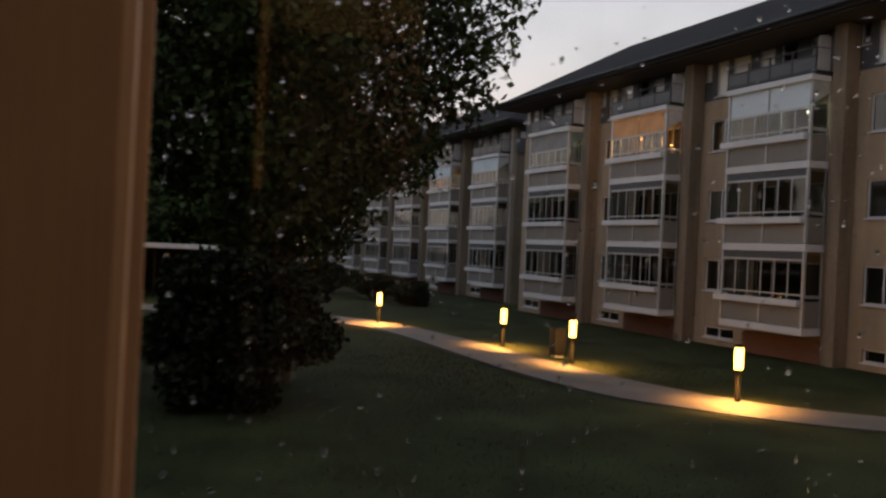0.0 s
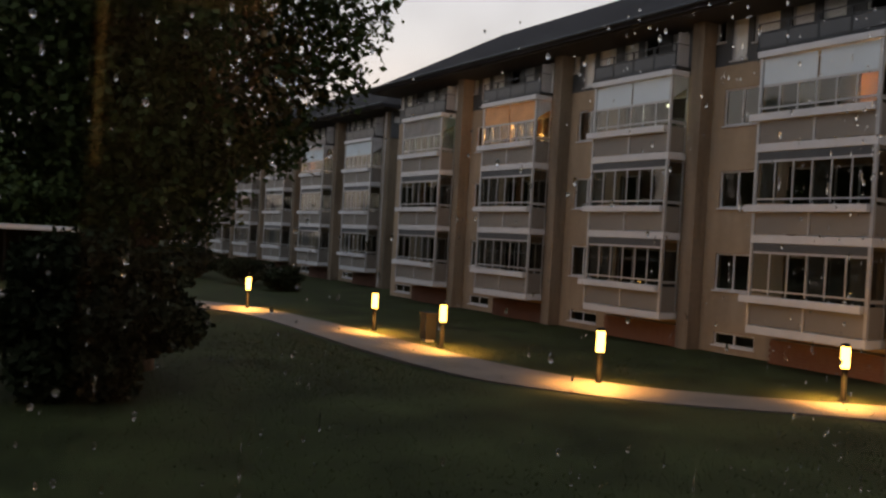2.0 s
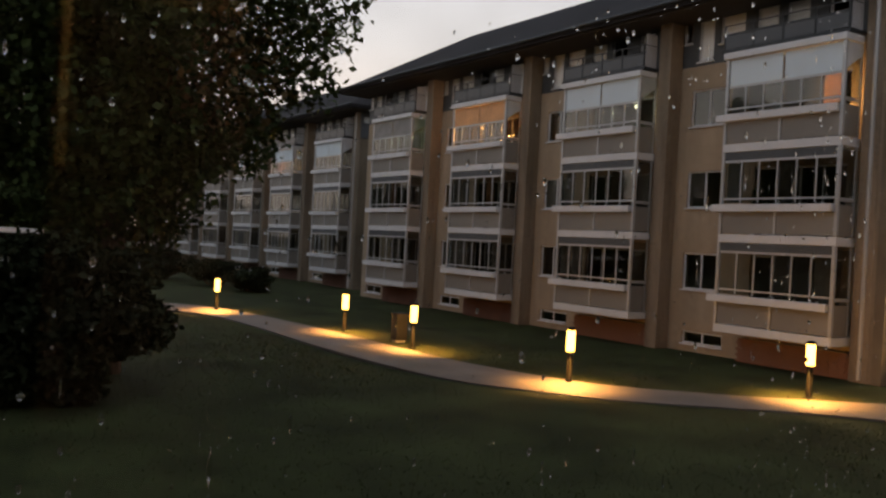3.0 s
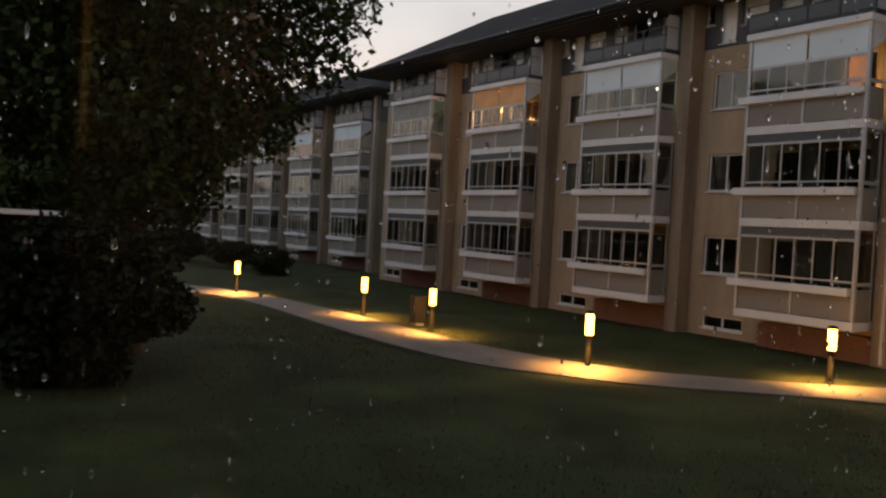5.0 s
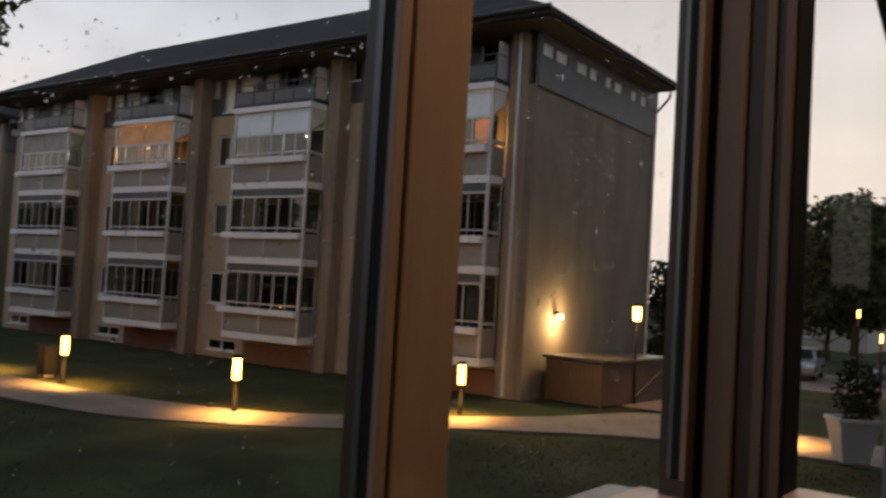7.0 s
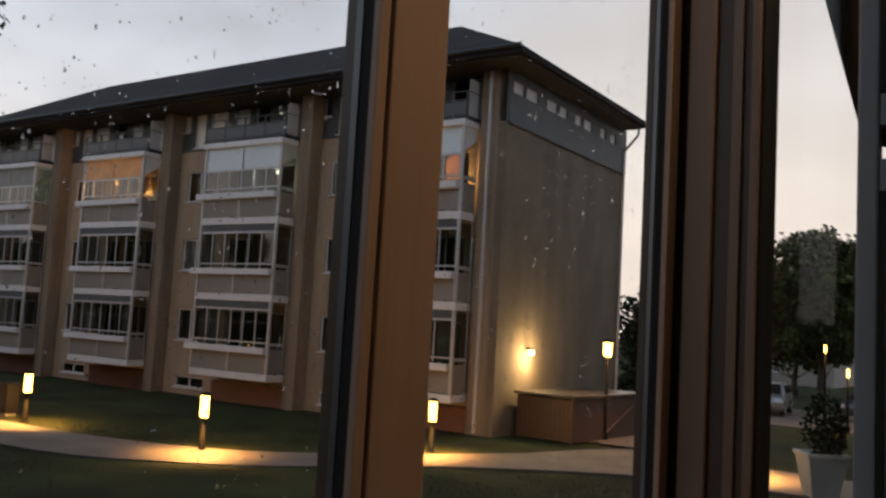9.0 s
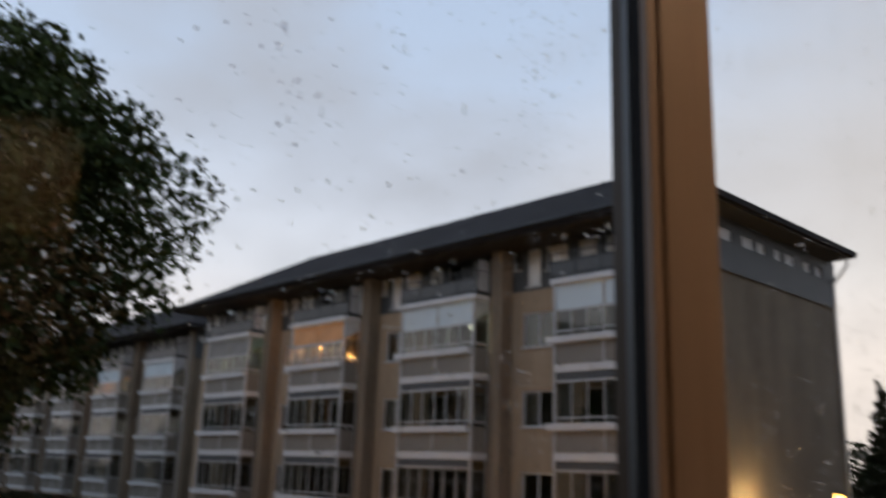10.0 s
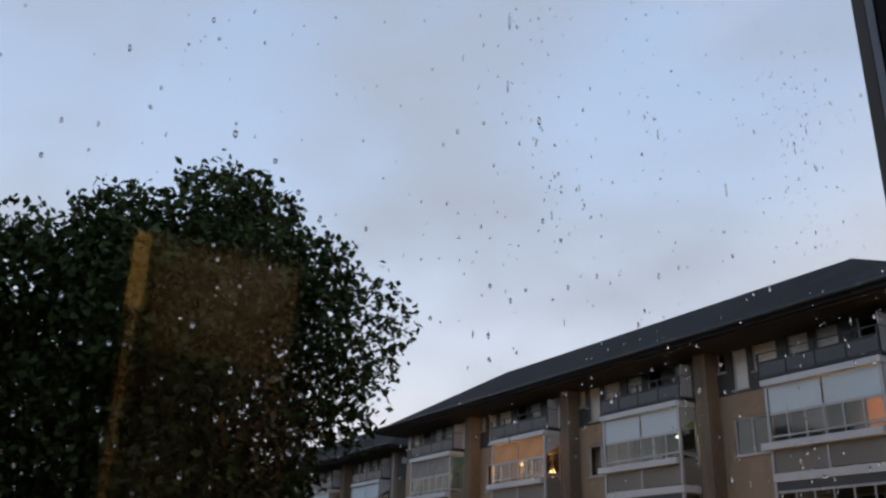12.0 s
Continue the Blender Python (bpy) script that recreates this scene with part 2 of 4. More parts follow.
def thing(name, at, label, category, group="", kind="", turn=0.0):
    ob = new(name)
    ob.empty_display_size = 0.3
    ob.location, ob.rotation_euler = at, (0, 0, radians(turn))
    return tagged(ob, label, category, group, kind)


def solid(name, bm, material, label, category="", group="", kind="", smooth=False):
    return tagged(part(name, bm, material, None, smooth=smooth), label, category, group, kind)


def pierced(bm, x0, x1, z0, z1, y0, y1, holes):
    """A wall along x with rectangular openings (x0, x1, z0, z1) right through it."""
    xs = sorted({x0, x1, *[h[0] for h in holes], *[h[1] for h in holes]})
    zs = sorted({z0, z1, *[h[2] for h in holes], *[h[3] for h in holes]})
    for a, b in zip(zs, zs[1:]):
        run = None
        for c, d in zip(xs, xs[1:]):
            inside = any(h[0] - 1e-6 <= c and d <= h[1] + 1e-6 and h[2] - 1e-6 <= a and b <= h[3] + 1e-6 for h in holes)
            if inside:
                if run is not None:
                    box(bm, run, c, y0, y1, a, b)
                run = None
            elif run is None:
                run = c
        if run is not None:
            box(bm, run, x1, y0, y1, a, b)


# ---- ground ----
def make_ground():
    bm = bmesh.new()
    n = 90
    steps = [math.copysign(abs(i / n) ** 2.2, i) * 900 for i in range(-n, n + 1)]
    grid = [[bm.verts.new((x - 18, y + 12, 0.05 * noise.noise(Vector((x * 0.12, y * 0.12, 0))) if abs(x) < 60 and abs(y) < 60 else 0.0)) for x in steps] for y in steps]
    for r, s in zip(grid, grid[1:]):
        for i in range(len(r) - 1):
            bm.faces.new((r[i], r[i + 1], s[i + 1], s[i]))
    solid("ground", bm, GRASS, "mown dark green lawn at dusk", "lawn", kind="structure", smooth=True)


make_ground()


def polar(az, d):
    a = radians(az)
    return (-math.sin(a) * d, math.cos(a) * d)


def strip(name, edges, z, material, label):
    """A paved strip between pairs of edge points, smoothed, with thickness."""
    pts = []
    for (a, b), (c, d) in zip(edges, edges[1:]):
        for i in range(6):
            t = i / 6
            pts.append((Vector(a).lerp(Vector(c), t), Vector(b).lerp(Vector(d), t)))
    pts.append((Vector(edges[-1][0]), Vector(edges[-1][1])))
    for _ in range(6):
        pts = [pts[0]] + [((p[0] + 2 * q[0] + r[0]) / 4, (p[1] + 2 * q[1] + r[1]) / 4) for p, q, r in zip(pts, pts[1:], pts[2:])] + [pts[-1]]
    bm = bmesh.new()
    rows = []
    for a, b in pts:
        rows.append([bm.verts.new((*a, -0.1)), bm.verts.new((*a, z)), bm.verts.new((*a.lerp(b, 0.5), z + 0.02)), bm.verts.new((*b, z)), bm.verts.new((*b, -0.1))])
    for r, s in zip(rows, rows[1:]):
        for i in range(4):
            bm.faces.new((r[i], r[i + 1], s[i + 1], s[i]))
    return solid(name, bm, material, label, "path", kind="structure")


PATH = [(polar(92, 42), polar(92, 45)), (polar(83, 39), polar(83, 42.5)), (polar(72.2, 36.3), polar(72.2, 39.7)), (polar(64.4, 25.2), polar(64.8, 31.0)), (polar(56.8, 20.9), polar(56.8, 24.5)), (polar(50, 20.0), polar(50, 22.3)),
        (polar(45.2, 19.7), polar(45.2, 21.7)), (polar(35, 20.7), polar(35, 22.5)), (polar(28, 21.2), polar(28, 24)), (polar(22.5, 21.7), polar(22.5, 27)), (polar(13.3, 21.4), polar(13.3, 24.6)), (polar(-10, 21.4), polar(-10, 24.6))]
strip("path", PATH, 0.05, ASPHALT, "damp asphalt footpath winding across the lawn")
strip("pavement", [((-11.9, 25.0), (-8.6, 24.5)), ((-11.9, 34), (-9.0, 34)), ((-14, 38), (-10, 38))], 0.045, ASPHALT, "asphalt forecourt beside the gable wall")
strip("road", [((-40, 37.5), (-40, 48)), ((-20, 37.5), (-20, 48)), ((30, 37.5), (30, 48))], 0.04, ASPHALT, "parking road with asphalt surface")

# ---- apartment building ----
BLOCK_A, BLOCK_B = (-13.76, 23.62, 0), (-50.1, 25.6, 0)
YAW = 1.16
PITCH, DEEP = 7.70, 8.8
LEVELS = (1.22, 4.02, 6.82)
TOP, CLADZ, EAVE = 9.72, 9.82, 11.42
# openings of the top storey, from the fin: left, right, sill over its floor
ATTIC = ((-7.35, -6.95, 0.95), (-6.65, -6.0, 0.25), (-5.75, -4.75, 0.75), (-4.3, -3.5, 0.75), (-3.2, -2.4, 0.75), (-1.75, -1.0, 0.25))
GABLEWIN = ((-0.42, 0.28), (0.42, 1.22), (1.85, 2.65), (2.82, 3.42), (4.05, 4.6), (4.8, 5.5), (6.25, 6.8), (7.2, 7.75))


def bay_x(k):
    return -0.8 - PITCH * k


def on_block(site, x, y, z):
    """A place of the block's own plan, in the world."""
    return Matrix.Translation(site) @ Matrix.Rotation(radians(YAW), 4, "Z") @ Vector((x, y, z))


def make_walls(house, BAYS, LEFT):
    holes, top_holes, low = [], [], []
    for k in range(BAYS):
        x = bay_x(k)
        for z in LEVELS:
            holes.append((x - 6.8, x - 5.3, z + 0.92, z + 2.18))
            holes.append((x - 4.05, x - 0.9, z + 0.1, z + 2.2))
        top_holes += [(x + a, x + b, TOP + c, TOP + 1.78) for a, b, c in ATTIC]
        low.append((x - 6.7, x - 5.0, 0.28, 0.72))
    bm = bmesh.new()
    pierced(bm, LEFT, -0.302, 0.0, CLADZ, 0, 0.3, holes + low)
    part("front_wall", bm, RENDER_WALL, house, "beige rendered wall")
    bm = bmesh.new()
    pierced(bm, LEFT, -0.085, CLADZ, EAVE + 0.35, 0.03, 0.3, top_holes)
    part("attic_wall", bm, CLAD, house, "grey clad top storey wall")
    side = bmesh.new()
    box(side, -0.3, 0.0, -0.6, DEEP, 0, CLADZ - 0.12)
    part("gable_wall", side, GABLE, house, "blank brown-grey gable wall with faint stains")
    part("gable_wall", boxm(LEFT, LEFT + 0.3, 0.302, DEEP, 0, CLADZ), RENDER_WALL, house)
    part("back_wall", boxm(LEFT + 0.3, -0.3, DEEP - 0.3, DEEP, 0, CLADZ), RENDER_WALL, house)
    # clad band of the top storey on the gable, with its row of small panes
    bm = bmesh.new()
    pierced(bm, -0.6, DEEP, CLADZ - 0.12, EAVE + 0.35, -0.08, 0.05, [(a, b, TOP + 0.92, TOP + 1.3) for a, b in GABLEWIN])
    bmesh.ops.rotate(bm, verts=list(bm.verts), cent=(0, 0, 0), matrix=Matrix.Rotation(radians(90), 3, "Z"))
    part("gable_cladding", bm, CLAD, house, "grey sheet cladding band")
    for a, b in GABLEWIN:
        gw = part("gable_window", boxm(-0.03, 0.0, a + 0.04, b - 0.04, TOP + 0.96, TOP + 1.26, w=0.004), WHITE, house, "pale high window")
        bm = bmesh.new()
        pierced(bm, a, b, TOP + 0.92, TOP + 1.3, -0.03, 0.02, [(a + 0.05, b - 0.05, TOP + 0.97, TOP + 1.25)])
        bmesh.ops.rotate(bm, verts=list(bm.verts), cent=(0, 0, 0), matrix=Matrix.Rotation(radians(90), 3, "Z"))
        part("frame", bm, WHITE, gw)
    bm = bmesh.new()
    box(bm, 0.051, 0.075, -0.6, DEEP, TOP + 0.85, TOP + 0.915)
    box(bm, 0.051, 0.08, -0.6, DEEP, CLADZ - 0.17, CLADZ - 0.115)
    part("flashing", bm, DARKMETAL, house, "dark flashing strips along the cladding")
    part("attic_back_wall", boxm(LEFT, -0.2, DEEP - 0.3, DEEP, CLADZ, EAVE + 0.35), CLAD, house)
    for z in (*LEVELS, TOP):
        part("storey_floor", boxm(LEFT + 0.3, -0.3, 0.31, DEEP - 0.31, z - 0.2, z), INSIDE, house)
    part("inner_wall", boxm(LEFT + 0.3, -0.3, 3.2, 3.3, 0, TOP - 0.21), INSIDE, house, "dim rooms behind the windows")



def make_roof(house, LEFT):
    x0, x1, y0, y1 = LEFT - 0.6, 1.05, -1.78, DEEP - 0.25
    ym, rise = (y0 + y1) / 2, 3.05
    run = 5.6
    bm = bmesh.new()
    lo = [bm.verts.new(p) for p in ((x0, y0, EAVE), (x1, y0, EAVE), (x1, y1, EAVE), (x0, y1, EAVE))]
    up = [bm.verts.new((v.co.x, v.co.y, EAVE + 0.2)) for v in lo]
    ra, rb = bm.verts.new((x0 + run, ym, EAVE + 0.2 + rise)), bm.verts.new((x1 - run, ym, EAVE + 0.2 + rise))
    bm.faces.new(lo[::-1])
    for i in range(4):
        bm.faces.new((lo[i], lo[(i + 1) % 4], up[(i + 1) % 4], up[i]))
    bm.faces.new((up[0], up[1], rb, ra))
    bm.faces.new((up[1], up[2], rb))
    bm.faces.new((up[2], up[3], ra, rb))
    bm.faces.new((up[3], up[0], ra))
    part("roof", bm, ROOF, house, "dark felt hipped roof with wide eaves")
    part("soffit", boxm(x0 + 0.15, x1 - 0.15, y0 + 0.15, y1 - 0.15, EAVE - 0.06, EAVE - 0.004), SOFFIT, house)
    bm = bmesh.new()
    tube(bm, (x0, y0 - 0.06, EAVE + 0.2), (x1, y0 - 0.06, EAVE + 0.2), 0.07)
    part("gutter", bm, DARKMETAL, house, "dark metal gutter")
    bm = bmesh.new()
    tube(bm, (0.75, y1 - 0.2, EAVE), (0.75, y1 - 0.2, EAVE - 0.3), 0.05)
    tube(bm, (0.75, y1 - 0.2, EAVE - 0.3), (0.1, DEEP - 0.2, EAVE - 0.85), 0.05)
    tube(bm, (0.1, DEEP - 0.2, EAVE - 0.85), (0.1, DEEP - 0.2, EAVE - 0.9), 0.05)
    tube(bm, (0.1, DEEP - 0.2, EAVE - 0.9), (0.1, DEEP - 0.2, 0.1), 0.05)
    part("downpipe", bm, ALU, house, "pale downpipe")


# shared balcony meshes, with the origin at the right-hand end of the front edge on the slab
BW, BD = 4.02, 1.36
M = {}


def shared(key, bm, material):
    if key not in M:
        M[key] = to_mesh(key, bm() if callable(bm) else bm, material)
    return M[key]


def slab_bm():
    bm = boxm(-BW, 0, 0, BD - 0.004, -0.25, 0.0, w=0.015)
    return bm


NP = 6
PW = (BW - 0.2) / NP


def side_blind_bm():
    """The end panel beside a drawn blind; its lower edge slants up to the wall."""
    bm = bmesh.new()
    bm.faces.new([bm.verts.new(p) for p in ((-0.012, 0.02, -0.82), (-0.012, BD - 0.55, -0.32), (-0.012, BD - 0.55, -0.01), (-0.012, 0.02, -0.01))])
    bmesh.ops.solidify(bm, geom=list(bm.faces), thickness=0.02)
    return bm


def balcony(house, k, z, top, spec):
    """A glazed balcony: slab, parapet, shelf, rail, posts, glazing bars, panes, blinds."""
    x = bay_x(k) - 0.25
    h = top - z - 0.25
    b = part("balcony", shared("balcony_slab", slab_bm, WHITE), WHITE, house, at=(x, -BD, z))
    half = (BW - 0.15) / 2
    for i in range(2):
        part("parapet_panel", shared("parapet_panel", lambda: boxm(0.03, half - 0.03, 0.03, 0.06, 0.03, 0.68, w=0.006), PANEL), PANEL, b, at=(-BW + 0.05 + i * (half + 0.03), 0, 0))
    part("middle_post", shared("middle_post", lambda: boxm(-0.035, 0.035, 0.0, 0.06, 0.0, 0.70), ALU), ALU, b, at=(-BW / 2, 0, 0))
    part("shelf", shared("shelf", lambda: boxm(-BW - 0.22, -0.14, -0.14, 0.1, 0.70, 0.92, w=0.012), WHITE), WHITE, b, "white parapet shelf")
    part("handrail", shared("handrail", lambda: boxm(-BW, -0.1, 0.0, 0.04, 1.07, 1.12), ALU), ALU, b)
    for px in (-BW, -0.1):
        part("corner_post", shared("corner_post%.2f" % h, lambda: boxm(0, 0.1, -0.01, 0.09, 0.0, h + 0.01, w=0.008), ALU), ALU, b, at=(px, 0, 0))
    gz1 = h - (0.90 if spec.get("blind") else 0.33)
    part("top_rail", shared("top_rail", lambda: boxm(-BW + 0.1, -0.1, 0.02, 0.07, 0, 0.07), ALU), ALU, b, at=(0, 0, gz1))
    for i in range(1, NP):
        part("glazing_bar", shared("glazing_bar%.2f" % gz1, lambda: boxm(-0.022, 0.022, 0.02, 0.06, 0.97, gz1), ALU), ALU, b, at=(-BW + 0.1 + i * PW, 0, 0))
    for i in range(NP):
        part("pane", shared("pane%.2f" % gz1, lambda: boxm(0.025, PW - 0.025, 0.036, 0.044, 0.97, gz1), PANE), PANE, b, at=(-BW + 0.1 + i * PW, 0, 0))
    if spec.get("blind"):
        bl = spec["blind"]
        for i in range(2):
            part("blind", shared("blind" + bl.name, lambda: boxm(0.04, half - 0.02, 0.03, 0.05, 0.0, 0.80, w=0.004), bl), bl, b, spec.get("blind_label", "white pulled-down roller blind"), at=(-BW + 0.08 + i * (half + 0.02), 0, gz1 + 0.075))
    else:
        part("fascia_panel", shared("fascia_panel", lambda: boxm(-BW + 0.1, -0.1, 0.03, 0.06, 0.0, 0.25), CLAD), CLAD, b, at=(0, 0, gz1 + 0.075))
    # the end wall on the open side
    sd = BD - 0.61
    part("side_panel", shared("side_panel", lambda: boxm(-0.04, -0.015, 0.1, sd, 0.02, 0.90), PANEL), PANEL, b)
    part("side_rail", shared("side_rail", lambda: boxm(-0.06, 0.0, 0.1, sd, 1.0, 1.10), ALU), ALU, b)
    part("side_pane", shared("side_pane%.2f" % h, lambda: boxm(-0.035, -0.027, 0.1, sd, 1.1, h - 0.1), PANE), PANE, b)
    part("side_post", shared("side_post%.2f" % h, lambda: boxm(-0.06, 0.0, sd, sd + 0.05, 0.0, h), ALU), ALU, b)
    if spec.get("blind"):
        part("side_blind", shared("side_blind", side_blind_bm, WHITE), WHITE, b, "pale slanting end panel of the blind", at=(0, 0, h))
    for i, (c, lab) in spec.get("curtains", {}).items():
        part("curtain", shared("curtain" + c.name, lambda: curtain_bm(PW - 0.06, 0.98, h - 0.35), c), c, b, lab, at=(-BW + 0.13 + i * PW, 0.16, 0))
    if spec.get("cap"):
        part("balcony_roof", shared("balcony_roof", lambda: boxm(-BW - 0.06, 0.05, -0.1, BD - 0.6, 0, 0.2, w=0.02), WHITE), WHITE, b, "white balcony roof edge", at=(0, 0, h + 0.004))
    return b


def curtain_bm(w, z0, z1, folds=7):
    bm = bmesh.new()
    n = folds * 4
    pts = [(w * i / n, 0.025 * math.sin(2 * math.pi * i / 4)) for i in range(n + 1)]
    lo = [bm.verts.new((x, y, z0)) for x, y in pts]
    hi = [bm.verts.new((x, y, z1)) for x, y in pts]
    for i in range(n):
        bm.faces.new((lo[i], lo[i + 1], hi[i + 1], hi[i]))
    bmesh.ops.solidify(bm, geom=list(bm.faces), thickness=0.006)
    return bm


PALE = (CURTAIN, "pale curtain")
BROWN = (BROWNCURTAIN, "warm brown curtain")
AMBER = (AMBERCLOTH, "orange curtain")
# some pale curtains are added to imitate grey reflections in the balcony panes
SPECS = {
    (0, 2): dict(blind=BLIND, cap=1, curtains={0: PALE, 1: PALE, 3: PALE, 4: PALE, 5: AMBER}),
    (0, 1): dict(curtains={0: PALE, 3: PALE}),
    (0, 0): dict(curtains={3: PALE, 4: PALE, 5: PALE}),
    (1, 2): dict(blind=BLIND, cap=1, curtains={3: PALE}),
    (1, 1): dict(curtains={0: PALE, 4: BROWN, 5: BROWN}),
    (1, 0): dict(curtains={0: PALE, 1: PALE}),
    (2, 2): dict(blind=ORANGE, blind_label="orange blind glowing in lamplight", cap=1, curtains={2: PALE}),
    (2, 1): dict(curtains={0: PALE, 1: PALE, 4: BROWN}),
    (2, 0): dict(curtains={0: PALE, 1: PALE, 2: PALE, 5: PALE}),
    (3, 2): dict(blind=CURTAIN, cap=1, curtains={1: PALE, 5: PALE}),
    (3, 1): dict(curtains={2: PALE, 3: BROWN}), (3, 0): dict(curtains={0: PALE, 4: PALE}),
    (4, 2): dict(blind=BLIND, cap=1), (5, 2): dict(blind=BLIND, cap=1, curtains={2: AMBER, 3: AMBER, 4: AMBER}),
    (6, 2): dict(blind=CURTAIN, cap=1), (7, 2): dict(blind=BLIND, cap=1), (8, 2): dict(cap=1), (9, 2): dict(blind=BLIND, cap=1),
}
def framed_window(parent, name, x0, x1, z0, z1, y, panes, label, glass=None):
    """Frame with bars, sill and panes in a wall along x; its own origin at the sill's middle."""
    w, h = x1 - x0, z1 - z0
    key = "%s%.2f%.2f" % (name, w, h)

    def fr():
        bm = bmesh.new()
        pierced(bm, -w / 2, w / 2, 0, h, 0.06, 0.12, [(-w / 2 + 0.06 + i * (w - 0.06) / panes, -w / 2 + (i + 1) * (w - 0.06) / panes, 0.06, h - 0.06) for i in range(panes)])
        return bm
    win = part(name, shared(key, fr, WHITE), WHITE, parent, label, at=((x0 + x1) / 2, y, z0))
    for i in range(panes):
        pw = (w - 0.06) / panes
        part("pane", shared(key + "pane", lambda: boxm(0.06, pw, 0.086, 0.094, 0.06, h - 0.06), glass or PANE), PANE, win, at=(-w / 2 + i * pw, 0, 0))
    part("sill", shared(key + "sill", lambda: boxm(-w / 2 - 0.05, w / 2 + 0.05, -0.07, 0.06, -0.05, -0.003, w=0.008), WHITE), WHITE, win)
    return win


def make_block(at, BAYS, specs, label):
    """One block of flats: walls, hipped roof, and its bays of glazed balconies."""
    house = thing("apartment_building", at, label, "apartment building", turn=YAW)
    LEFT = -0.8 - PITCH * BAYS + 0.4
    make_walls(house, BAYS, LEFT)
    make_roof(house, LEFT)
    for k in range(BAYS):
        for n, z in enumerate(LEVELS):
            balcony(house, k, z, (*LEVELS, TOP)[n + 1], specs.get((k, n), {}))
    for k in range(BAYS):
        x = bay_x(k)
        for n, z in enumerate(LEVELS):
            w = framed_window(house, "window", x - 6.8, x - 5.3, z + 0.92, z + 2.18, 0.0, 2, "white-framed two-light window")
            if (k, n) in ((0, 2), (1, 1), (3, 1), (2, 0)):
                part("blind", shared("window_blind", lambda: boxm(-0.70, 0.70, 0.14, 0.15, 0.05, 1.22), CURTAIN), CURTAIN, w, "pale blind drawn down")
            framed_window(house, "balcony_window", x - 4.05, x - 0.9, z + 0.1, z + 2.2, 0.05, 4, "wide balcony window and door")
        framed_window(house, "basement_window", x - 6.7, x - 5.0, 0.28, 0.72, 0.0, 2, "low white basement window")
        for i, (a, b, c) in enumerate(ATTIC):
            w = framed_window(house, "attic_window", x + a, x + b, TOP + c, TOP + 1.78, 0.03, 1, "white-framed top floor window", FRONTGLASS)
            # pale blinds whose white also imitates sky mirrored in the panes
            if (i + k) % 5:
                part("blind", shared("attic_blind%d" % i, lambda: boxm((a - b) / 2 + 0.07, (b - a) / 2 - 0.07, 0.10, 0.11, 0.07, 1.71 - c), SKYBLIND), SKYBLIND, w, "pale blind drawn down")
        # projecting fin between the bays
        part("fin", shared("fin", lambda: boxm(-0.14, 0.40, -0.62, -0.004, 0.0, EAVE - 0.07, w=0.02), FIN), FIN, house, "tall rendered fin between balconies", at=(x, 0, 0))
        # open roof balcony: floor edge, rail, dark panels, and a pale ribbed screen at its end
        rb = part("roof_balcony", shared("roof_balcony", lambda: boxm(-BW - 0.35, -0.02, -BD + 0.1, 0.025, 0.0, 0.1), DARKMETAL), DARKMETAL, house, "open top balcony with dark railing", at=(x - 0.2, 0, TOP))
        pw = (BW + 0.2) / 4
        for i in range(4):
            part("rail_panel", shared("rail_panel", lambda: boxm(0.04, pw - 0.04, -BD + 0.14, -BD + 0.16, 0.14, 0.56), RAILPANEL), RAILPANEL, rb, at=(-BW - 0.3 + i * pw, 0, 0))
        for i in range(5):
            part("rail_post", shared("rail_post", lambda: boxm(-0.025, 0.025, -BD + 0.13, -BD + 0.18, 0.08, 0.86), DARKMETAL), DARKMETAL, rb, at=(-BW - 0.3 + i * pw, 0, 0))
        part("rail", shared("top_handrail", lambda: boxm(-BW - 0.34, -0.06, -BD + 0.12, -BD + 0.19, 0.57, 0.62), DARKMETAL), DARKMETAL, rb)
        part("rail", shared("thin_handrail", lambda: boxm(-BW - 0.34, -0.06, -BD + 0.135, -BD + 0.17, 0.86, 0.89), DARKMETAL), DARKMETAL, rb)
        part("side_rail", shared("top_side_rail", lambda: boxm(-0.1, -0.055, -BD + 0.2, -0.63, 0.86, 0.89), DARKMETAL), DARKMETAL, rb)
        for i in range(4):
            part("slat", shared("top_side_slat", lambda: boxm(-0.095, -0.06, 0.0, 0.11, 0.12, 1.28, w=0.004), SLAT), SLAT, rb, "pale upright slat", at=(0, -BD + 0.22 + i * 0.135, 0))
        # brick plinth under the balcony
        core = BRICK if k > 1 or at != BLOCK_A else MORTAR
        pl = part("plinth", shared("plinth" + core.name, lambda: boxm(-BW + 0.1, -0.3, -0.42, -0.004, 0.0, 0.78), core), core, house, "recessed red brick plinth", at=(x - 0.1, 0, 0))
        if core == MORTAR:
            # coursed bricks, a little proud of their joints
            for r in range(8):
                for c in range(14):
                    part("brick", shared("brick", lambda: boxm(0, 0.275, -0.435, -0.38, 0.0, 0.085, w=0.004), BRICK), BRICK, pl, at=(-BW + 0.11 + c * 0.288 + (0.0 if r % 2 else -0.07), random.uniform(-0.004, 0.003), 0.01 + r * 0.095))
    # corner pier at the gable, and its pale downpipe
    part("fin", boxm(-0.55, -0.302, -0.6, -0.004, 0, EAVE - 0.07, w=0.012), FIN, house)
    bm = bmesh.new()
    tube(bm, (-0.62, -0.63, 0.1), (-0.62, -0.63, EAVE - 0.1), 0.06, n=12)
    part("downpipe", bm, ALU, house, "pale grey downpipe at the corner")
    return house


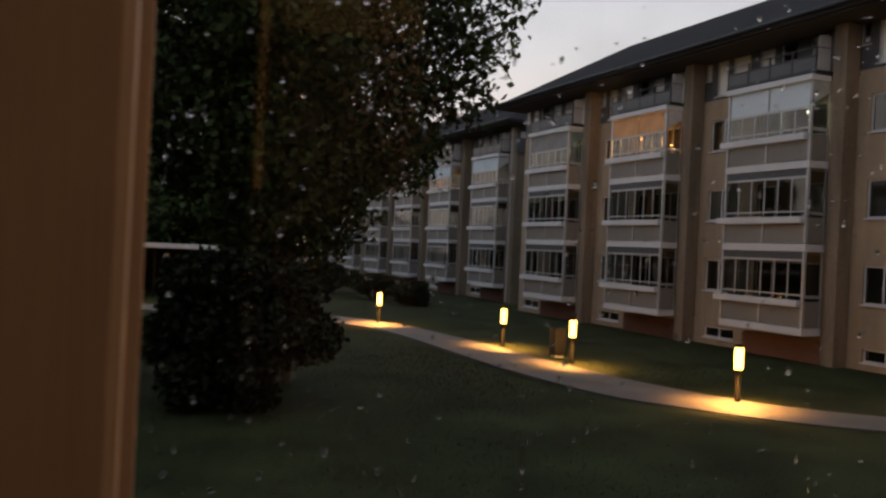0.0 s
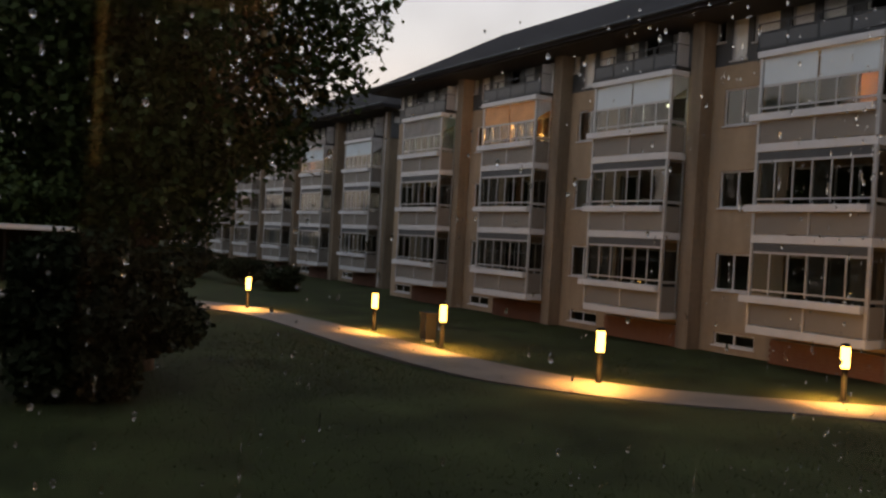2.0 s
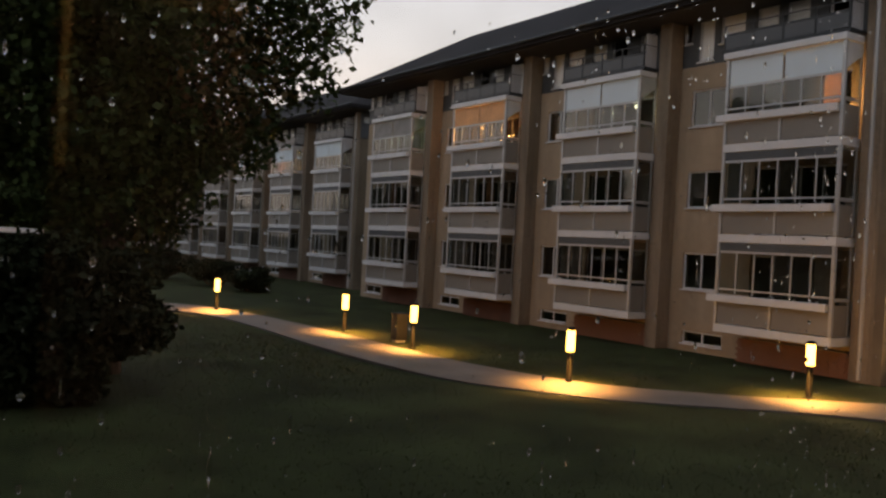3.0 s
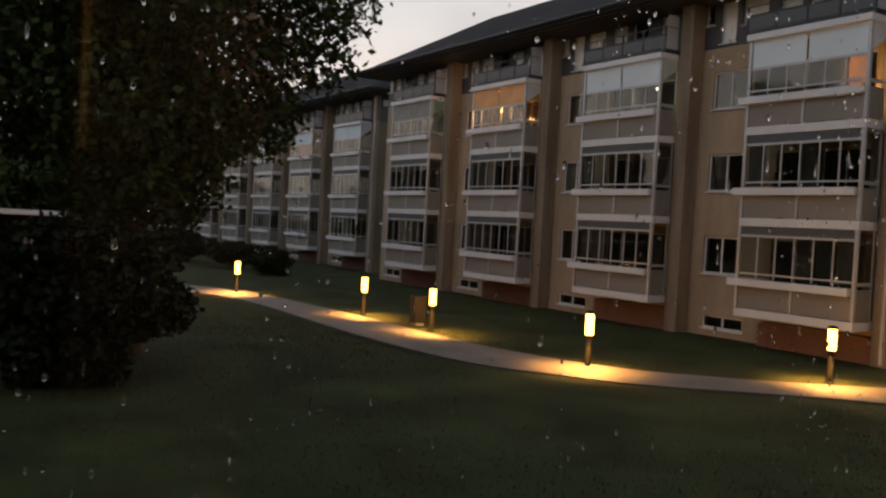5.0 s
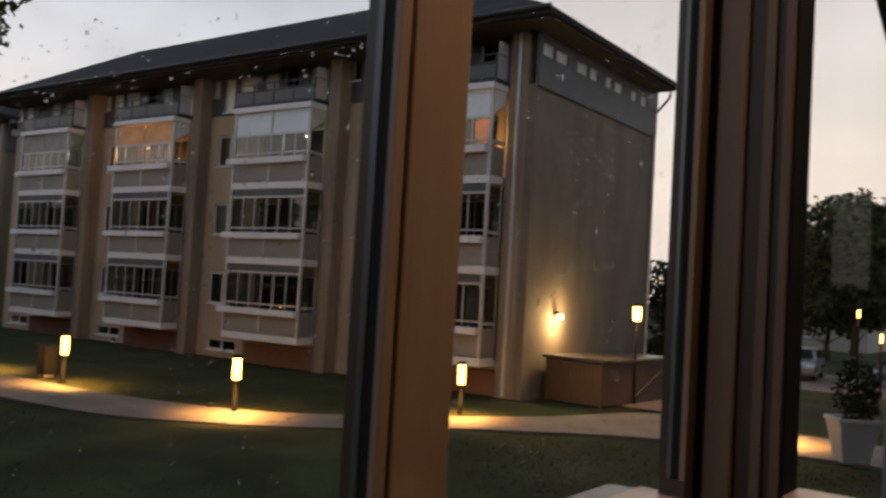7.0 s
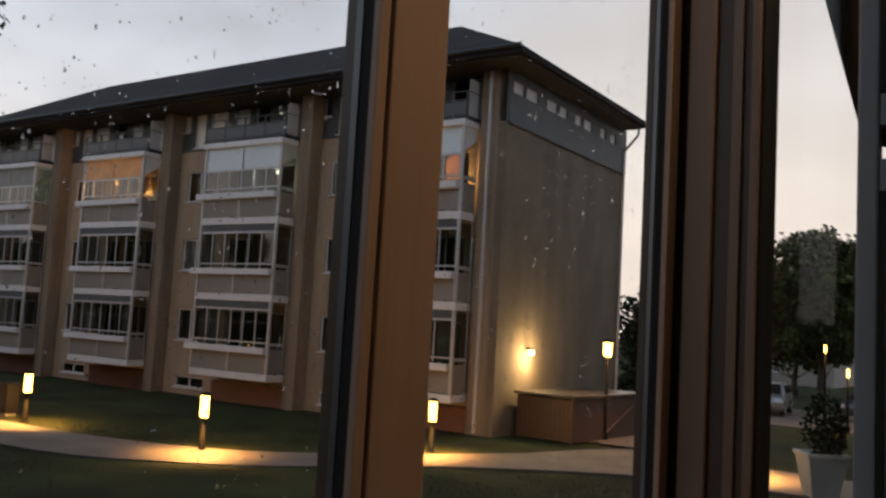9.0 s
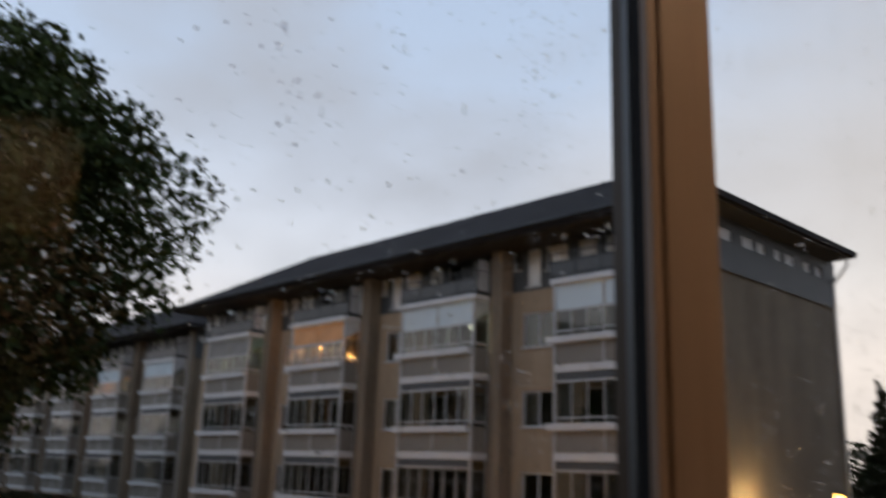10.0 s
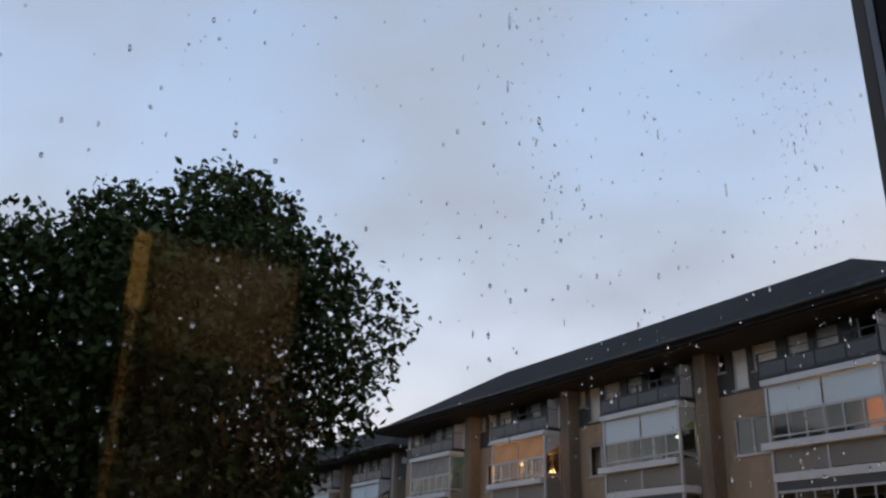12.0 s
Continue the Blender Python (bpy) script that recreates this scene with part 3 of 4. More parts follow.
make_block(BLOCK_A, 4, SPECS, "four-storey beige apartment block with glazed balconies and dark roof")
make_block(BLOCK_B, 7, {(k - 4, n): s for (k, n), s in SPECS.items() if k >= 4}, "set-back beige apartment block with glazed balconies and dark roof")

for (k, n), (watts, dx, colour) in {(2, 2): (66, -2.6, (1, 0.50, 0.20)), (0, 2): (34, -0.75, (1, 0.60, 0.28)), (1, 2): (10, -0.8, (0.9, 1.0, 0.85)), (3, 2): (12, -1.0, (0.8, 1.0, 0.75)), (5, 2): (22, -2.4, (1, 0.5, 0.2))}.items():
    site, bay = (BLOCK_A, k) if k < 4 else (BLOCK_B, k - 4)
    lp = on_block(site, bay_x(bay) - 0.25 + dx, -0.7, LEVELS[n] + (1.6 if k == 0 else 1.75))
    bm = bmesh.new()
    lathe(bm, [(0.02, -0.06), (0.045, -0.03), (0.055, 0.0), (0.045, 0.04), (0.02, 0.06)], 12)
    for v in bm.verts:
        v.co += Vector(lp)
    g = mat("globe%d" % k, (0.9, 0.8, 0.6), emit=colour, strength=2.5)
    solid("balcony_lamp", bm, g, "small lit lamp inside a glazed balcony", "lamp", "balcony lamps", smooth=True)
    point_light("balcony_glow", (lp[0], lp[1], lp[2] - 0.2), watts, colour, 0.12)

# ---- path lamps ----


def bollard(x, y, watts=610, glow=LAMPGLOW):
    t = thing("bollard_lamp", (x, y, 0.0), "slim dark bollard lamp with tall glowing amber lens by the path", "lamp", "path lamps")
    bm = bmesh.new()
    lathe(bm, [(0.13, 0.0), (0.13, 0.04), (0.07, 0.06), (0.07, 0.78), (0.085, 0.80)], 18)
    part("post", shared("bollard_post", bm, LAMPMETAL), LAMPMETAL, t, smooth=False)
    bm = bmesh.new()
    lathe(bm, [(0.09, 0.801), (0.105, 0.82), (0.105, 1.30), (0.09, 1.32)], 18)
    part("lens", shared("bollard_lens", bm, glow), glow, t, "glowing amber lens")
    bm = bmesh.new()
    lathe(bm, [(0.115, 1.321), (0.125, 1.34), (0.1, 1.38), (0.03, 1.40)], 18)
    part("cap", shared("bollard_cap", bm, LAMPMETAL), LAMPMETAL, t)
    d = Vector((-x, -y, 0)).normalized()
    down_light("path_glow", (x + 0.6 * d.x, y + 0.6 * d.y, 0.9), watts, WARM, 0.08, 142)
    point_light("lens_glow", (x - d.x * 0.3, y - d.y * 0.3, 0.62), watts * 0.16, WARM, 0.08)
    return t


for p in ((-13.15, 19.05), (-16.45, 14.35), (-23.2, 13.85), (-27.5, 13.6), (-35.3, 11.55), (-44.4, 1.07), (-6.2, 22.9)):
    bollard(*p)

# ---- foliage and clutter ----
def leaf_mesh(name, blobs, count, size, material, seed=1, shell=0.55, second=None, share=0.0, thin=1.0):
    """Many small folded leaves spread through ellipsoid clumps; denser towards their rims."""
    rng = np.random.default_rng(seed)
    c = np.array([b[0] for b in blobs], float)
    r = np.array([b[1] for b in blobs], float)
    vol = (r[:, 0] * r[:, 1] * r[:, 2]) ** (2 / 3)
    # a looser side of the crown, where the sky shows through
    vol = vol * np.where((c[:, 1] > 0.28 * np.abs(c[:, 1]).max()) & (c[:, 2] < np.percentile(c[:, 2], 80)), thin, 1.0)
    which = rng.choice(len(blobs), count, p=vol / vol.sum())
    d = rng.normal(size=(count, 3))
    d /= np.linalg.norm(d, axis=1)[:, None]
    rad = shell + (1 - shell) * rng.random(count) ** 0.6
    lump = 1 + 0.16 * np.sin(d[:, 0] * 9 + which) * np.cos(d[:, 1] * 8 + 2 * which) + 0.07 * rng.normal(size=count)
    p = c[which] + d * r[which] * (rad * lump)[:, None]
    n = rng.normal(size=(count, 3)) + np.array([0, 0, 0.6])
    n /= np.linalg.norm(n, axis=1)[:, None]
    u = np.cross(n, rng.normal(size=(count, 3)))
    u /= np.linalg.norm(u, axis=1)[:, None]
    w = np.cross(n, u)
    s = size * (0.6 + 0.8 * rng.random(count))[:, None]
    # six-point leaf folded along its rib
    base, tip = p - u * s * 0.55, p + u * s * 0.55
    l1, l2 = p + w * s * 0.36 + n * s * 0.1, p - w * s * 0.36 + n * s * 0.1
    verts = np.stack([base, l1, tip, l2], axis=1).reshape(-1, 3)
    me = bpy.data.meshes.new(name)
    idx = np.arange(count) * 4
    tris = np.stack([idx, idx + 2, idx + 1, idx, idx + 3, idx + 2], axis=1).reshape(-1, 3)
    me.vertices.add(len(verts))
    me.vertices.foreach_set("co", verts.ravel())
    me.loops.add(tris.size)
    me.loops.foreach_set("vertex_index", tris.ravel().astype(np.int32))
    me.polygons.add(len(tris))
    me.polygons.foreach_set("loop_start", np.arange(0, tris.size, 3, dtype=np.int32))
    me.polygons.foreach_set("loop_total", np.full(len(tris), 3, dtype=np.int32))
    me.materials.append(material)
    if second:
        me.materials.append(second)
        pick = np.repeat((rng.random(len(blobs)) < share)[which] & (rng.random(count) < 0.8), 2)
        me.polygons.foreach_set("material_index", pick.astype(np.int32))
    me.update(calc_edges=True)
    return me


# litter bin next to a path lamp
t = thing("litter_bin", (-24.7, 14.2, 0), "dark square litter bin beside a path lamp", "bin")
part("body", boxm(-0.2, 0.2, -0.2, 0.2, 0.08, 0.86, w=0.02), RUBBER, t)
part("lid", boxm(-0.23, 0.23, -0.23, 0.23, 0.862, 0.95, w=0.02), RUBBER, t)
part("plinth", boxm(-0.15, 0.15, -0.15, 0.15, 0.0, 0.079), CONCRETE, t)

# plants that stand in the glazed balconies
for k, n, dx, h in ((3, 2, -1.2, 1.0), (1, 2, -0.8, 0.8), (0, 1, -3.2, 1.1), (1, 0, -4.0, 0.9), (2, 1, -2.0, 0.9), (3, 1, -3.5, 1.0)):
    t = thing("potted_plant", on_block(BLOCK_A, bay_x(k) + dx, -0.85, LEVELS[n]), "leafy potted plant inside a glazed balcony", "plant", "balcony plants")
    bm = bmesh.new()
    lathe(bm, [(0.12, 0.0), (0.17, 0.34), (0.19, 0.36), (0.19, 0.40), (0.15, 0.40), (0.14, 0.33)], 14)
    part("pot", shared("plant_pot", bm, BRICK), BRICK, t)
    part("leaves", leaf_mesh("plant_leaves", [((0, 0, 0.4 + h * 0.5), (0.28, 0.28, h * 0.55))], 420, 0.12, LEAF, 70 + k), LEAF, t)

# ---- beside the gable ----
wl = thing("wall_lamp", (-13.74, 24.9, 2.62), "small lit wall lamp on the gable", "lamp")
part("bracket", boxm(-0.015, 0.12, -0.05, 0.05, 0.06, 0.12), LAMPMETAL, wl)
bm = bmesh.new()
lathe(bm, [(0.05, -0.12), (0.09, -0.06), (0.09, 0.03), (0.06, 0.055)], 14, 0.16, 0)
part("lens", bm, LAMPSMALL, wl, "bright warm lens", smooth=True)
point_light("wall_glow", (-13.35, 24.9, 2.45), 190, (1.0, 0.72, 0.36), 0.08)


def street_lamp(x, y, h, watts, glow=LAMPGLOW, s=1.0):
    t = thing("street_lamp", (x, y, 0), "thin lamp post with a glowing lantern", "lamp", "lamp posts")
    bm = bmesh.new()
    lathe(bm, [(0.1, 0), (0.1, 0.25), (0.055, 0.3), (0.045, h - 0.25)], 12)
    part("post", bm, LAMPMETAL, t)
    bm = bmesh.new()
    lathe(bm, [(0.09 * s, h - 0.249), (0.13 * s, h - 0.2), (0.14 * s, h + 0.16 - 0.2 * (1 - s)), (0.12 * s, h + 0.2 - 0.2 * (1 - s))], 14)
    part("lantern", bm, glow, t, "glowing lantern", smooth=True)
    bm = bmesh.new()
    lathe(bm, [(0.16, h + 0.201), (0.16, h + 0.23), (0.05, h + 0.3)], 14)
    part("cap", bm, LAMPMETAL, t)
    if watts:
        down_light("street_glow", (x + 0.28, y - 0.28, h - 0.1), watts * 2, WARM, 0.1)


street_lamp(-11.4, 25.9, 2.85, 90)
street_lamp(-6.5, 37.6, 2.4, 60, s=0.4)
street_lamp(-7.7, 39.4, 3.3, 40, s=0.4)
for x, y, h in ((-52, 12, 3.0), (-66, 5, 3.2)):
    street_lamp(x, y, h, 12, LAMPSMALL)


def bin_shed():
    t = thing("bin_shed", (-12.4, 26.4, 0), "low brown board bin shed with a flat dark wet roof", "shed", turn=86)
    for i in range(30):
        part("board", shared("shed_board", lambda: boxm(0, 0.145, -0.02, 0.0, 0.05, 1.3, w=0.004), SHEDWOOD), SHEDWOOD, t, at=(-2.3 + i * 0.152, -1.0, 0))
    for i in range(13):
        part("board", shared("shed_side_board", lambda: boxm(0, 0.02, 0, 0.145, 0.05, 1.3, w=0.004), SHEDWOOD), SHEDWOOD, t, at=(2.24, -0.98 + i * 0.152, 0))
    for i in range(13):
        part("board", M["shed_side_board"], SHEDWOOD, t, at=(-2.32, -0.98 + i * 0.152, 0))
    part("back_wall", boxm(-2.3, 2.2, 0.98, 1.02, 0.05, 1.3), SHEDWOOD, t)
    part("roof", boxm(-2.4, 2.35, -1.1, 1.1, 1.33, 1.42, w=0.01), WETFELT, t, "dark wet flat roof")
    bm = bmesh.new()
    tube(bm, (-0.6, -1.05, 0.15), (1.7, -1.05, 1.15), 0.03)
    part("brace", bm, SHEDWOOD, t, "slanting wooden brace")
    for x, y in ((-2.25, -0.94), (2.18, -0.94), (-2.25, 0.93), (2.18, 0.93)):
        part("post", boxm(x - 0.05, x + 0.05, y - 0.05, y + 0.05, 0, 1.329), SHEDWOOD, t)


bin_shed()


def planter(x, y):
    t = thing("planter", (x, y, 0.04), "pale tapered square planter with a small shrub", "planter", turn=33)
    bm = bmesh.new()
    a, b, c = 0.28, 0.41, 0.36
    rings = [[(s * r, u * r, z) for s, u in ((-1, -1), (1, -1), (1, 1), (-1, 1))] for r, z in ((a, 0), (b, 0.86), (b + 0.04, 0.87), (b + 0.04, 0.95), (c, 0.95), (c, 0.86))]
    vs = [[bm.verts.new(p) for p in r] for r in rings]
    for r, s in zip(vs, vs[1:]):
        for i in range(4):
            bm.faces.new((r[i], r[(i + 1) % 4], s[(i + 1) % 4], s[i]))
    bm.faces.new(vs[0][::-1])
    bm.faces.new(vs[-1])
    part("box", bm, PLANTER, t)
    part("soil", boxm(-0.355, 0.355, -0.355, 0.355, 0.863, 0.90), EARTH, t)
    part("shrub", leaf_mesh("planter_shrub", [((0.05, 0, 1.5), (0.42, 0.42, 0.75)), ((0.3, 0.2, 1.25), (0.35, 0.35, 0.45))], 1500, 0.09, BUSH), BUSH, t)


planter(-4.12, 21.0)


def tree(name, x, y, height, spread, trunk, leaves, size, label, seed, low=0.22, second=None, share=0.0, core=0.62, thin=1.0, taper=0.0):
    """Tapered trunk with limbs and a crown of leaf clumps on the limbs' ends."""
    rng = random.Random(seed)
    t = thing(name, (x, y, 0), label, "tree", "broadleaf trees")
    bm = bmesh.new()
    pts = [Vector((0, 0, 0))]
    for i in range(1, 7):
        pts.append(Vector((rng.uniform(-0.12, 0.12) * i * 0.5, rng.uniform(-0.12, 0.12) * i * 0.5, height * 0.7 * i / 6)))
    for i in range(6):
        tube(bm, pts[i], pts[i + 1], trunk * (1 - i / 7.2) * (1.25 if i == 0 else 1), trunk * (1 - (i + 1) / 7.2), 10)
    blobs = []
    zc, rz = height * (1 + low) / 2, height * (1 - low) / 2
    for i in range(46):
        a = i * 2.399963 + rng.uniform(-0.25, 0.25)
        f = (i + 0.5) / 46
        cz = -0.95 + 1.9 * f
        rr = math.sqrt(max(0.0, 1 - cz * cz)) * (1 + taper * min(cz, 0.0))
        q = rng.uniform(core, 0.88)
        end = Vector((math.cos(a) * rr * spread * q, math.sin(a) * rr * spread * q, zc + cz * rz * q))
        if i % 2 == 0:
            start = pts[max(1, min(5, int((end.z - height * 0.12) / (height * 0.7) * 6)))]
            mid = start.lerp(end, 0.55) + Vector((rng.uniform(-0.3, 0.3), rng.uniform(-0.3, 0.3), -0.2))
            tube(bm, start, mid, trunk * 0.3, trunk * 0.16, 6)
            tube(bm, mid, end, trunk * 0.16, trunk * 0.04, 6)
        s = rng.uniform(0.20, 0.32) * spread
        blobs.append((tuple(end), (s, s, s * rng.uniform(0.7, 0.95))))
    for i in range(10):
        a = rng.uniform(0, 6.28)
        q = rng.uniform(0.1, 0.45)
        blobs.append(((math.cos(a) * q * spread, math.sin(a) * q * spread, zc + rng.uniform(-0.5, 0.5) * rz), (spread * 0.3,) * 3))
    part("trunk", bm, BARK, t, smooth=True)
    part("crown", leaf_mesh(name + "_crown", blobs, leaves, size, LEAF, seed, 0.35, second, share, thin), LEAF, t)
    return t


tree("broadleaf_tree", -20.5, 4.3, 12.5, 5.35, 0.34, 84000, 0.175, "large broadleaf tree with dense dark green crown on the lawn", 5, low=0.2, second=LEAFWARM, share=0.05, thin=0.5, taper=0.75)
tree("broadleaf_tree", -22.5, -4.6, 6.8, 4.9, 0.32, 62000, 0.21, "tall dark broadleaf tree with some turning leaves", 8, low=0.5, second=LEAFWARM, share=0.2)
tree("broadleaf_tree", -37, -6.0, 14.5, 6.0, 0.3, 40000, 0.34, "tall dark broadleaf tree further back on the lawn", 9, low=0.3)


def shrub(x, y, w, h, n, seed, label):
    t = thing("shrub", (x, y, 0), label, "shrub")
    rng = random.Random(seed)
    bm = bmesh.new()
    blobs = []
    for i in range(30):
        a, q = rng.uniform(0, 6.28), rng.uniform(0.15, 0.72)
        z = rng.uniform(0.12, 0.86) * h
        k = 0.68 + 0.32 * min(1, z / (0.5 * h))
        e = (math.cos(a) * q * w * k, math.sin(a) * q * w * k, z)
        blobs.append((e, (w * 0.36 * k, w * 0.36 * k, h * 0.17)))
        if i % 3 == 0:
            tube(bm, (e[0] * 0.15, e[1] * 0.15, 0), e, 0.05, 0.015, 6)
    part("stems", bm, BARK, t)
    part("foliage", leaf_mesh("shrub_foliage", blobs, n, 0.16, BUSH, seed, 0.45), BUSH, t)


shrub(-17.8, 2.95, 2.05, 3.0, 40000, 3, "big rounded dense dark shrub under the tree")
for i, (x, y, w, h) in enumerate(((-47, 17, 1.8, 1.4), (-52, 16.5, 1.8, 1.6), (-58, 15, 2.4, 2.2), (-13.4, 33.9, 1.4, 2.2))):
    shrub(x, y, w, h, 5000, 20 + i, "dark clipped shrub on the lawn")


def conifer(x, y, h, r):
    t = thing("conifer", (x, y, 0), "slender dark conifer behind the gable", "tree")
    bm = bmesh.new()
    tube(bm, (0, 0, 0), (0, 0, h * 0.95), 0.16, 0.02)
    part("trunk", bm, BARK, t)
    blobs = [((0.1 * math.sin(i * 2.4), 0.1 * math.cos(i * 2.4), h * (0.12 + 0.86 * i / 15)), (r * (1.02 - i / 16), r * (1.02 - i / 16), h * 0.05)) for i in range(16)]
    part("crown", leaf_mesh("conifer_crown", blobs, 7000, 0.2, BUSH, 31, 0.2), BUSH, t)


conifer(-15.7, 40.5, 7.8, 1.6)
tree("broadleaf_tree", -9.4, 47.0, 9.6, 3.3, 0.2, 11000, 0.3, "broadleaf tree beside the parking road", 12, low=0.18)
tree("broadleaf_tree", -14.0, 62.0, 9.0, 4.5, 0.2, 7000, 0.4, "broadleaf tree behind the parked cars", 14, low=0.12)
tree("broadleaf_tree", -4.0, 60.0, 9.0, 4.5, 0.2, 7000, 0.4, "broadleaf tree behind the parked cars", 15, low=0.12)


def car(x, y, turn, paint, label):
    t = thing("car", (x, y, 0.06), label, "car", "parked cars", turn=turn)
    bm = bmesh.new()
    prof = [(-2.1, 0.32), (-2.12, 0.62), (-1.95, 0.82), (-1.1, 0.93), (-0.55, 1.38), (0.2, 1.46), (1.1, 1.42), (1.75, 1.02), (2.08, 0.92), (2.12, 0.4), (1.9, 0.28), (-1.9, 0.26)]
    sides = []
    for s in (-1, 1):
        sides.append([bm.verts.new((px, s * (0.86 if pz < 1.0 else 0.68), pz)) for px, pz in prof])
    n = len(prof)
    for i in range(n):
        bm.faces.new((sides[0][i], sides[0][(i + 1) % n], sides[1][(i + 1) % n], sides[1][i]))
    bm.faces.new(sides[0][::-1])
    bm.faces.new(sides[1])
    bevel(bm, 0.05, 2)
    part("body", bm, paint, t, smooth=True)
    for a, b, q in (((-1.08, 0.97), (-0.58, 1.36), 0.0), ((1.15, 1.38), (1.72, 1.06), 0.0)):
        bm = bmesh.new()
        off = 0.02
        vs = [bm.verts.new((px + (-off if a[0] < 0 else off), s, pz + off)) for (px, pz), s in ((a, -0.7), (a, 0.7), (b, 0.6), (b, -0.6))]
        bm.faces.new(vs)
        bmesh.ops.solidify(bm, geom=list(bm.faces), thickness=0.01)
        part("windscreen", bm, RUBBER, t, "dark glass")
    for s in (-1, 1):
        bm = bmesh.new()
        vs = [bm.verts.new((px, s * q, pz)) for px, pz, q in ((-0.9, 1.0, 0.875), (1.5, 1.0, 0.875), (1.05, 1.36, 0.74), (-0.45, 1.33, 0.74))]
        bm.faces.new(vs)
        bmesh.ops.solidify(bm, geom=list(bm.faces), thickness=0.01)
        part("side_window", bm, RUBBER, t, "dark glass")
        part("headlight", boxm(-2.14, -2.04, s * 0.72 - 0.16, s * 0.72 + 0.16, 0.62, 0.76, w=0.02), BLIND, t, "clear headlight")
        for px in (-1.3, 1.3):
            bm = bmesh.new()
            tube(bm, (px, s * 0.70, 0.31), (px, s * 0.89, 0.31), 0.32, n=20)
            wh = part("wheel", bm, TYRE, t, "black tyre")
            bm = bmesh.new()
            tube(bm, (px, s * 0.885, 0.31), (px, s * 0.90, 0.31), 0.2, n=16)
            part("rim", bm, ALU, wh, "silver rim")


car(-11.0, 43.6, 97, CARPAINT, "silver hatchback parked on the road")
car(-6.6, 44.5, 80, CARDARK, "dark car parked on the road")


def far_house(x, y, w, d, h, label):
    t = thing("house", (x, y, 0), label, "house")
    bm = bmesh.new()
    pierced(bm, -w / 2, w / 2, 0, h, -d / 2, -d / 2 + 0.3, [(-w / 2 + 1.5 + i * 3, -w / 2 + 2.8 + i * 3, 1.0, 2.3) for i in range(int((w - 2) / 3))])
    part("front_wall", bm, FARWALL, t)
    part("body", boxm(-w / 2, w / 2, -d / 2 + 0.302, d / 2, 0, h), FARWALL, t)
    bm = bmesh.new()
    vs = [bm.verts.new(p) for p in ((-w / 2 - 0.4, -d / 2 - 0.5, h), (w / 2 + 0.4, -d / 2 - 0.5, h), (w / 2 + 0.4, d / 2 + 0.5, h), (-w / 2 - 0.4, d / 2 + 0.5, h), (-w / 2 - 0.4, 0, h + d * 0.36), (w / 2 + 0.4, 0, h + d * 0.36))]
    for f in ((0, 1, 5, 4), (2, 3, 4, 5), (0, 4, 3), (1, 2, 5), (3, 2, 1, 0)):
        bm.faces.new([vs[i] for i in f])
    part("roof", bm, FARROOF, t)
    for i in range(int((w - 2) / 3)):
        framed_window(t, "window", -w / 2 + 1.5 + i * 3, -w / 2 + 2.8 + i * 3, 1.0, 2.3, -d / 2, 2, "")


far_house(-22.5, 82, 16, 9, 6.2, "grey-roofed house beyond the trees")


def carport():
    t = thing("carport", (-52, -1.5, 0), "low carport with a long pale roof edge", "carport")
    part("roof", boxm(-3, 3, -7.5, 8.2, 2.66, 2.86), SHEET, t, "pale sheet metal roof")
    part("fascia", boxm(3.002, 3.06, -7.5, 8.2, 2.65, 2.89, w=0.01), WHITE, t, "white roof edge board")
    for i in range(6):
        part("post", shared("carport_post", lambda: boxm(-0.06, 0.06, -0.06, 0.06, 0, 2.66), LAMPMETAL), LAMPMETAL, t, at=(2.7, -7.2 + i * 3.0, 0))
        part("post", M["carport_post"], LAMPMETAL, t, at=(-2.7, -7.2 + i * 3.0, 0))
    part("back_wall", boxm(-3, -2.9, -7.5, 8.2, 0, 2.65), LAMPMETAL, t)


carport()
car(-51.5, -4.5, 180, CARDARK, "dark car parked under the carport")
car(-51.5, 1.5, 180, CARDARK, "dark car parked under the carport")

# short blades that roughen the mown lawn
def grass(count, seed):
    rng = np.random.default_rng(seed)
    x, y = rng.uniform(-36, -1, count), rng.uniform(-5, 23, count)
    h = rng.uniform(0.015, 0.05, count)
    a = rng.uniform(0, 6.283, count)
    w = 0.012
    dx, dy = np.cos(a) * w, np.sin(a) * w
    lean = rng.normal(size=(count, 2)) * 0.02
    v = np.stack([np.stack([x - dx, y - dy, np.full(count, -0.02)], 1), np.stack([x + dx, y + dy, np.full(count, -0.02)], 1), np.stack([x + lean[:, 0], y + lean[:, 1], h], 1)], 1).reshape(-1, 3)
    # keep the path clear: it lies between two distances from the viewer at each bearing
    az = np.degrees(np.arctan2(-x, y))
    d = np.hypot(x, y)
    near = np.interp(az, [13.3, 22.5, 28, 35, 45.2, 50, 56.8, 64.4, 72.2, 83], [21.4, 21.7, 21.2, 20.7, 19.7, 20.0, 20.9, 25.2, 36.3, 39]) - 0.25
    far = np.interp(az, [13.3, 22.5, 28, 35, 45.2, 50, 56.8, 64.8, 72.2, 83], [24.6, 27, 24, 22.5, 21.7, 22.3, 24.5, 31, 39.7, 42.5]) + 0.25
    keep = np.repeat((d < near) | (d > far), 3)
    v = v[keep]
    me = bpy.data.meshes.new("grass")
    me.from_pydata(v.tolist(), [], np.arange(len(v)).reshape(-1, 3).tolist())
    me.materials.append(BLADE)
    tagged(new("grass", me), "short mown grass blades on the lawn", "grass", kind="stuff")


grass(70000, 3)

